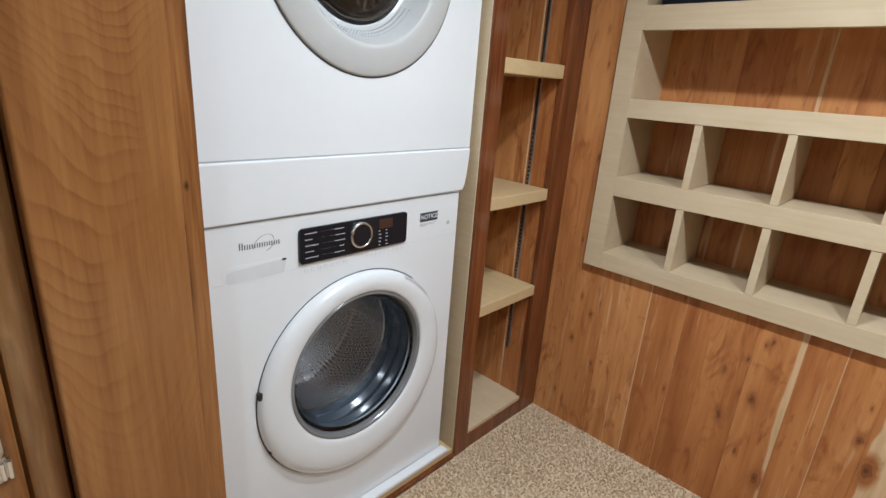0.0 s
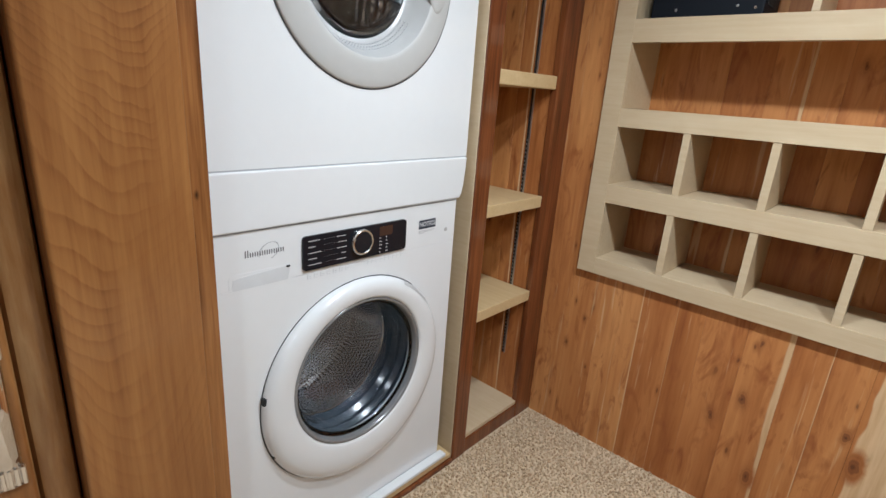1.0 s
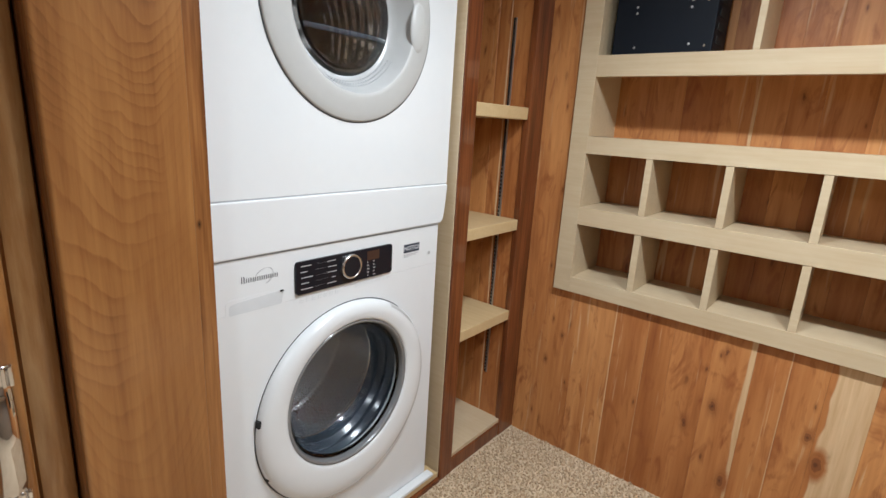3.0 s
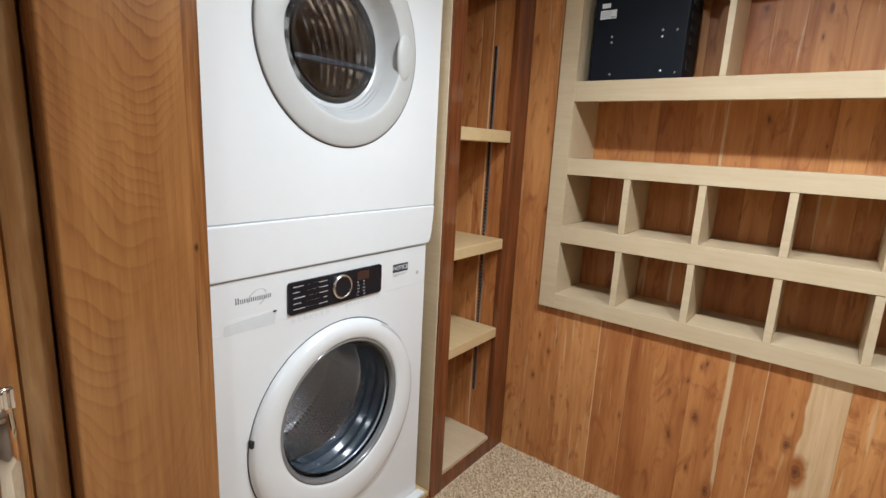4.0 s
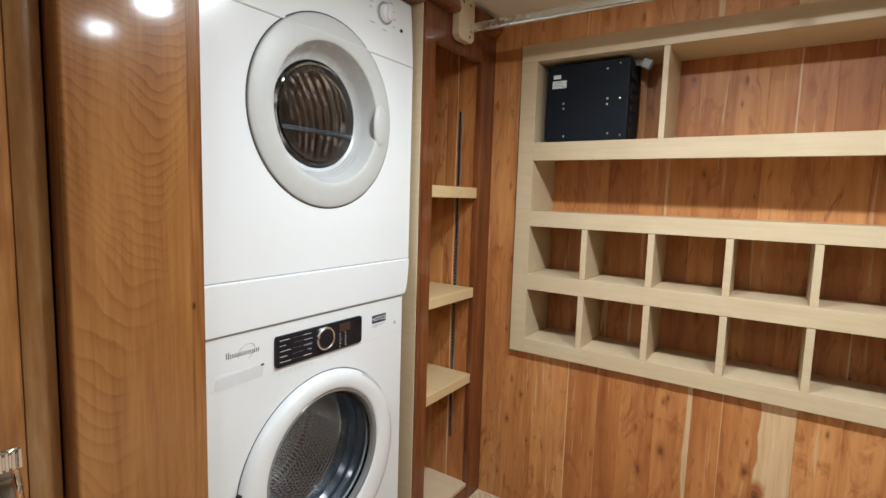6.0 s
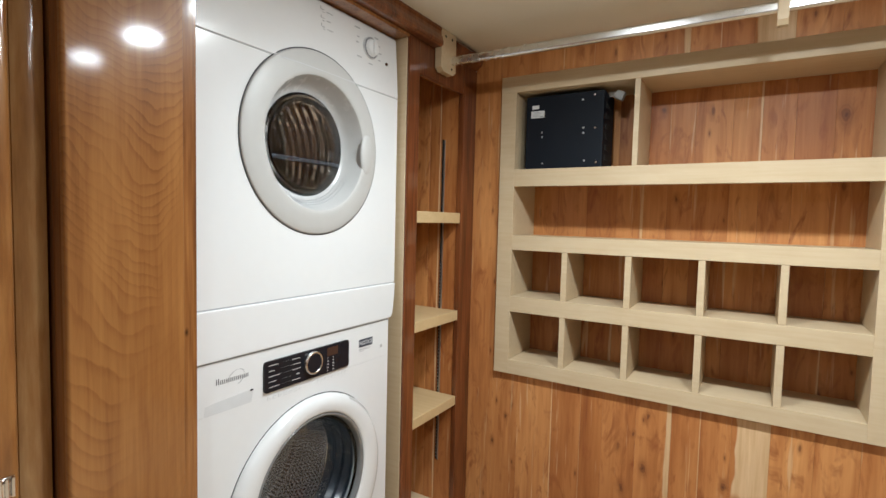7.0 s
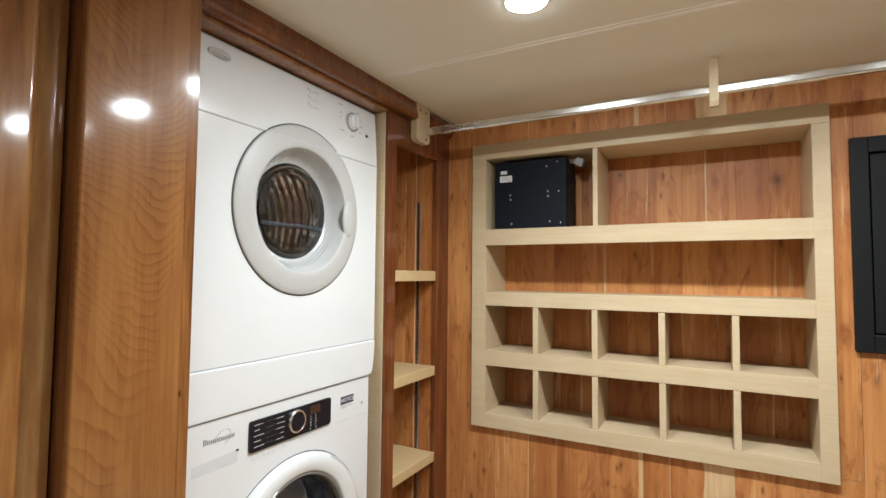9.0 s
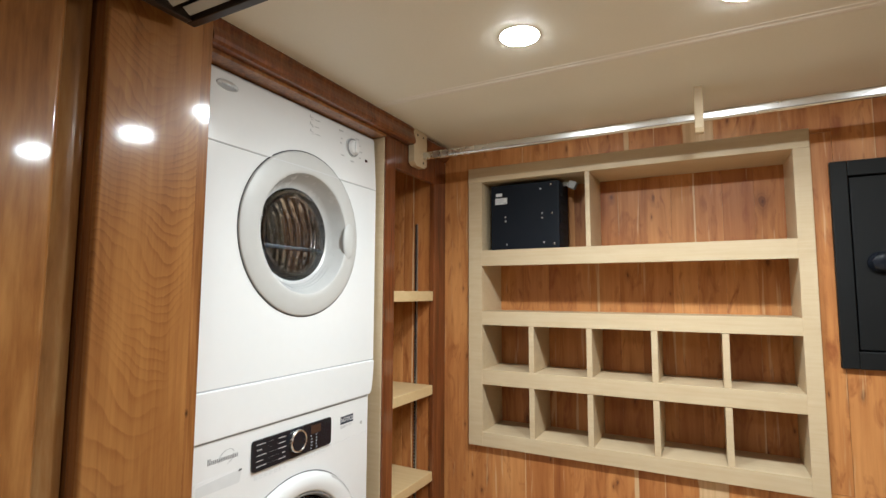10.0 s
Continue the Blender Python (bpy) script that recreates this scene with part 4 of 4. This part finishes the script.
# ---- hanging rod ----
ROD_Y, ROD_Z = -0.215, 1.634
rod = tagged(part("closet_rod", extrude_profile(bmesh.new(), rounded_rect(ROD_Y - 0.0085, ROD_Y + 0.0085, ROD_Z - 0.014, ROD_Z + 0.014, 0.008, 10), "x", 0.026, X_EAST), BRUSHED, None, "", False),
             "brushed aluminium closet rod under the ceiling", "closet rod")
bk = tagged(part("rod_bracket", extrude_profile(bmesh.new(), [(-0.286, 1.600), (-0.270, 1.588), (-0.212, 1.588), (-0.196, 1.600), (-0.196, CEIL - 0.001), (-0.286, CEIL - 0.001)], "x", 0.0025, 0.026), MAPLE), "pale wooden rod bracket on the dark frame", "bracket")
for y, z in ((-0.262, 1.700), (-0.222, 1.700), (-0.222, 1.606)):
    part("screw", lathe(bmesh.new(), [(0.0042, 0.0255), (0.004, 0.0268), (0, 0.0262)], y, z, 16), SHADOW_BLACK, bk)
hg = tagged(part("rod_hanger", extrude_profile(bmesh.new(), [(-0.231, 1.600), (-0.224, 1.588), (-0.206, 1.588), (-0.199, 1.600), (-0.199, CEIL - 0.001), (-0.231, CEIL - 0.001)], "x", 0.914, 0.936), MAPLE), "pale wooden hanger block holding the rod", "bracket")

# ---- ceiling lights ----
def downlight(x, y, share):
    t = empty("ceiling_light", "round white recessed ceiling light, switched on", "ceiling light", group="ceiling lights")
    t.location = (x, y, CEIL)
    prof = [(0.0442, 0.0), (0.0444, -0.0012), (0.0452, -0.0016), (0.0472, -0.0012), (0.0485, 0.0)]
    g = lathe(bmesh.new(), prof, 0, 0, 48)
    bmesh.ops.rotate(g, verts=g.verts, cent=(0, 0, 0), matrix=Matrix.Rotation(-math.pi / 2, 3, "Y"))
    part("trim_ring", g, BATTEN, t, "", True)
    g = lathe(bmesh.new(), [(0.0435, -0.0010), (0.042, -0.0022), (0.036, -0.0034), (0.022, -0.0044), (0.0, -0.0048)], 0, 0, 32)
    bmesh.ops.rotate(g, verts=g.verts, cent=(0, 0, 0), matrix=Matrix.Rotation(-math.pi / 2, 3, "Y"))
    bmesh.ops.recalc_face_normals(g, faces=g.faces[:])
    part("lens", g, LENS if share > 0.5 else LENS_DIM, t, "glowing white domed lens", True)
    beam = bpy.data.lights.new("beam", "AREA")
    beam.shape, beam.size, beam.spread = "DISK", 0.08, BEAM_SPREAD
    beam.energy, beam.color = BEAM_WATTS * share, (1.0, 0.985, 0.955)
    lamp = new("beam", beam)
    lamp.parent, lamp.location = t, (0, 0, -0.0065)
    return t


for x, y, share in LIGHTS:
    downlight(x, y, share)

# ---- ceiling grille ----
vent = empty("ceiling_grille", "dark framed ceiling grille with pale slats", "grille")
VX0, VX1, VY0, VY1, VZ = 0.070, 0.580, -1.400, -1.182, 1.641
for x0, x1, y0, y1 in ((VX0, VX1, VY1 - 0.018, VY1), (VX0, VX1, VY0, VY0 + 0.018), (VX0, VX0 + 0.018, VY0 + 0.018, VY1 - 0.018), (VX1 - 0.018, VX1, VY0 + 0.018, VY1 - 0.018)):
    block("frame", (x0, x1, y0, y1, VZ, CEIL), GRILLE_DARK, vent, 0.002)
block("backing", (VX0 + 0.018, VX1 - 0.018, VY0 + 0.018, VY1 - 0.018, CEIL - 0.012, CEIL - 0.002), SHADOW_BLACK, vent)
for i in range(5):
    y = VY1 - 0.030 - i * 0.034
    g = box(bmesh.new(), VX0 + 0.018, VX1 - 0.018, -0.009, 0.009, -0.0015, 0.0015)
    bmesh.ops.rotate(g, verts=g.verts, cent=(0, 0, 0), matrix=Matrix.Rotation(-0.5, 3, "X"))
    bmesh.ops.translate(g, verts=g.verts, vec=(0, y, VZ + 0.014))
    part("slat", g, SLAT, vent)

# ---- cedar boards ----
def board(parent, x0, x1, y0, y1, z0, z1, sap, turned=False):
    """One upright board with eased edges; sap is the share of its width that is pale."""
    w = x1 - x0
    if not turned:
        pts = [(x0 + 0.0004, y0 + 0.012), (x0 + 0.0001, y0 + 0.0005), (x0 + 0.0005, y0), (x1 - 0.0005, y0), (x1 - 0.0001, y0 + 0.0005), (x1 - 0.0001, y0 + 0.012)]
        bm = extrude_profile(bmesh.new(), pts, "z", z0, z1)
    else:
        pts = [(x0 + 0.0004, y0 + 0.008), (x0 + 0.0004, y0 + 0.0012), (x0 + 0.0014, y0), (x1 - 0.0014, y0), (x1 - 0.0004, y0 + 0.0012), (x1 - 0.0004, y0 + 0.008)]
        bm = extrude_profile(bmesh.new(), pts, "z", z0, z1)
    ob = part("board", bm, CEDAR, parent)
    ob.color = (sap, 0.03 if sap < 0.045 else 0.30 if sap < 0.5 else 0.75, 0, 1)
    return ob


SEAMS = [0.001, 0.104, 0.202, 0.330, 0.430, 0.502, 0.606, 0.708, 0.788, 0.868, 0.962, 1.062, 1.160, 1.262, 1.360, 1.470, 1.575, 1.680, 1.790, 1.900, 2.01, 2.12, 2.23, 2.348]
SAPS = {2: 0.035, 3: 0.02, 6: 0.16, 7: 0.04, 9: 0.86, 13: 0.04, 15: 0.12}
for i, (a, b) in enumerate(zip(SEAMS, SEAMS[1:])):
    sap = SAPS.get(i, 0.0)
    if b <= CX0 + 0.02 or a >= CX1 - 0.01:
        if b > 1.27 and a < 1.59:
            spans = ((-0.012, 0.935), (1.507, CEIL))
        else:
            spans = ((-0.012, CEIL),)
    else:
        spans = ((-0.012, CZ0 + 0.012), (CZ1 - 0.012, CEIL))
    for z0, z1 in spans:
        board(wall_north, a, b, 0.0, 0.02, z0, z1, sap)
# filler beside the cubby
board(wall_north, 0.1045, 0.128, 0.0005, 0.02, 0.585, 1.605, 0.0)
board(wall_north, 1.194, 1.2615, 0.0005, 0.02, 0.585, 1.605, 0.0)
# boards at the back of the cubbies
BACK = [0.15, 0.262, 0.372, 0.478, 0.566, 0.640, 0.716, 0.822, 0.900, 0.985, 1.079, 1.186]
for i, (a, b) in enumerate(zip(BACK, BACK[1:])):
    for j, (z0, z1) in enumerate(((1.297, 1.562), (1.067, 1.279), (0.851, 1.0485), (0.622, 0.833))):
        board(cubby, a, b, DEEP - 0.006, DEEP, z0 - 0.008, z1 + 0.008, 0.09 if (i * 3 + j * 5) % 7 == 0 else 0.0)
# boards on the inner side of the niche
NX = [-0.338, -0.235, -0.140, -0.094, -0.0215]
for i, (a, b) in enumerate(zip(NX, NX[1:])):
    board(niche, a, b, -0.086, -0.078, 0.055, 1.66, (0.0, 0.0, 0.10, 0.0)[i], True)
standard(niche, -0.0862, -0.079)

# ---- carpet pile ----
def pile(x0, x1, y0, y1, step):
    r = random.Random(3)
    verts, faces = [], []
    x = x0
    while x < x1:
        y = y0
        while y < y1:
            cx_, cy_ = x + r.uniform(-1, 1) * step * 0.5, y + r.uniform(-1, 1) * step * 0.5
            y += step
            if cx_ < 0.006 or cy_ > -0.004:
                continue
            h_, a, w = r.uniform(0.006, 0.011), r.uniform(0, 6.283), r.uniform(0.0022, 0.0036)
            lx, ly = r.uniform(-1, 1) * 0.006, r.uniform(-1, 1) * 0.006
            n = len(verts)
            for q in range(3):
                verts.append((cx_ + w * math.cos(a + q * 2.094), cy_ + w * math.sin(a + q * 2.094), -0.014))
            for q in range(3):
                verts.append((cx_ + lx * 0.6 + w * 1.15 * math.cos(a + q * 2.094), cy_ + ly * 0.6 + w * 1.15 * math.sin(a + q * 2.094), -0.014 + h_ * 0.7))
            verts.append((cx_ + lx, cy_ + ly, -0.014 + h_))
            for q in range(3):
                p = (q + 1) % 3
                faces += [(n + q, n + p, n + 3 + p, n + 3 + q), (n + 3 + q, n + 3 + p, n + 6)]
        x += step
    me = bpy.data.meshes.new("carpet_pile")
    me.from_pydata(verts, [], faces)
    me.materials.append(CARPET)
    me.update()
    return tagged(new("carpet_pile", me), "beige and brown cut carpet pile on the floor", "carpet", kind="stuff")


pile(0.0, 1.35, -1.25, 0.0, 0.0072)
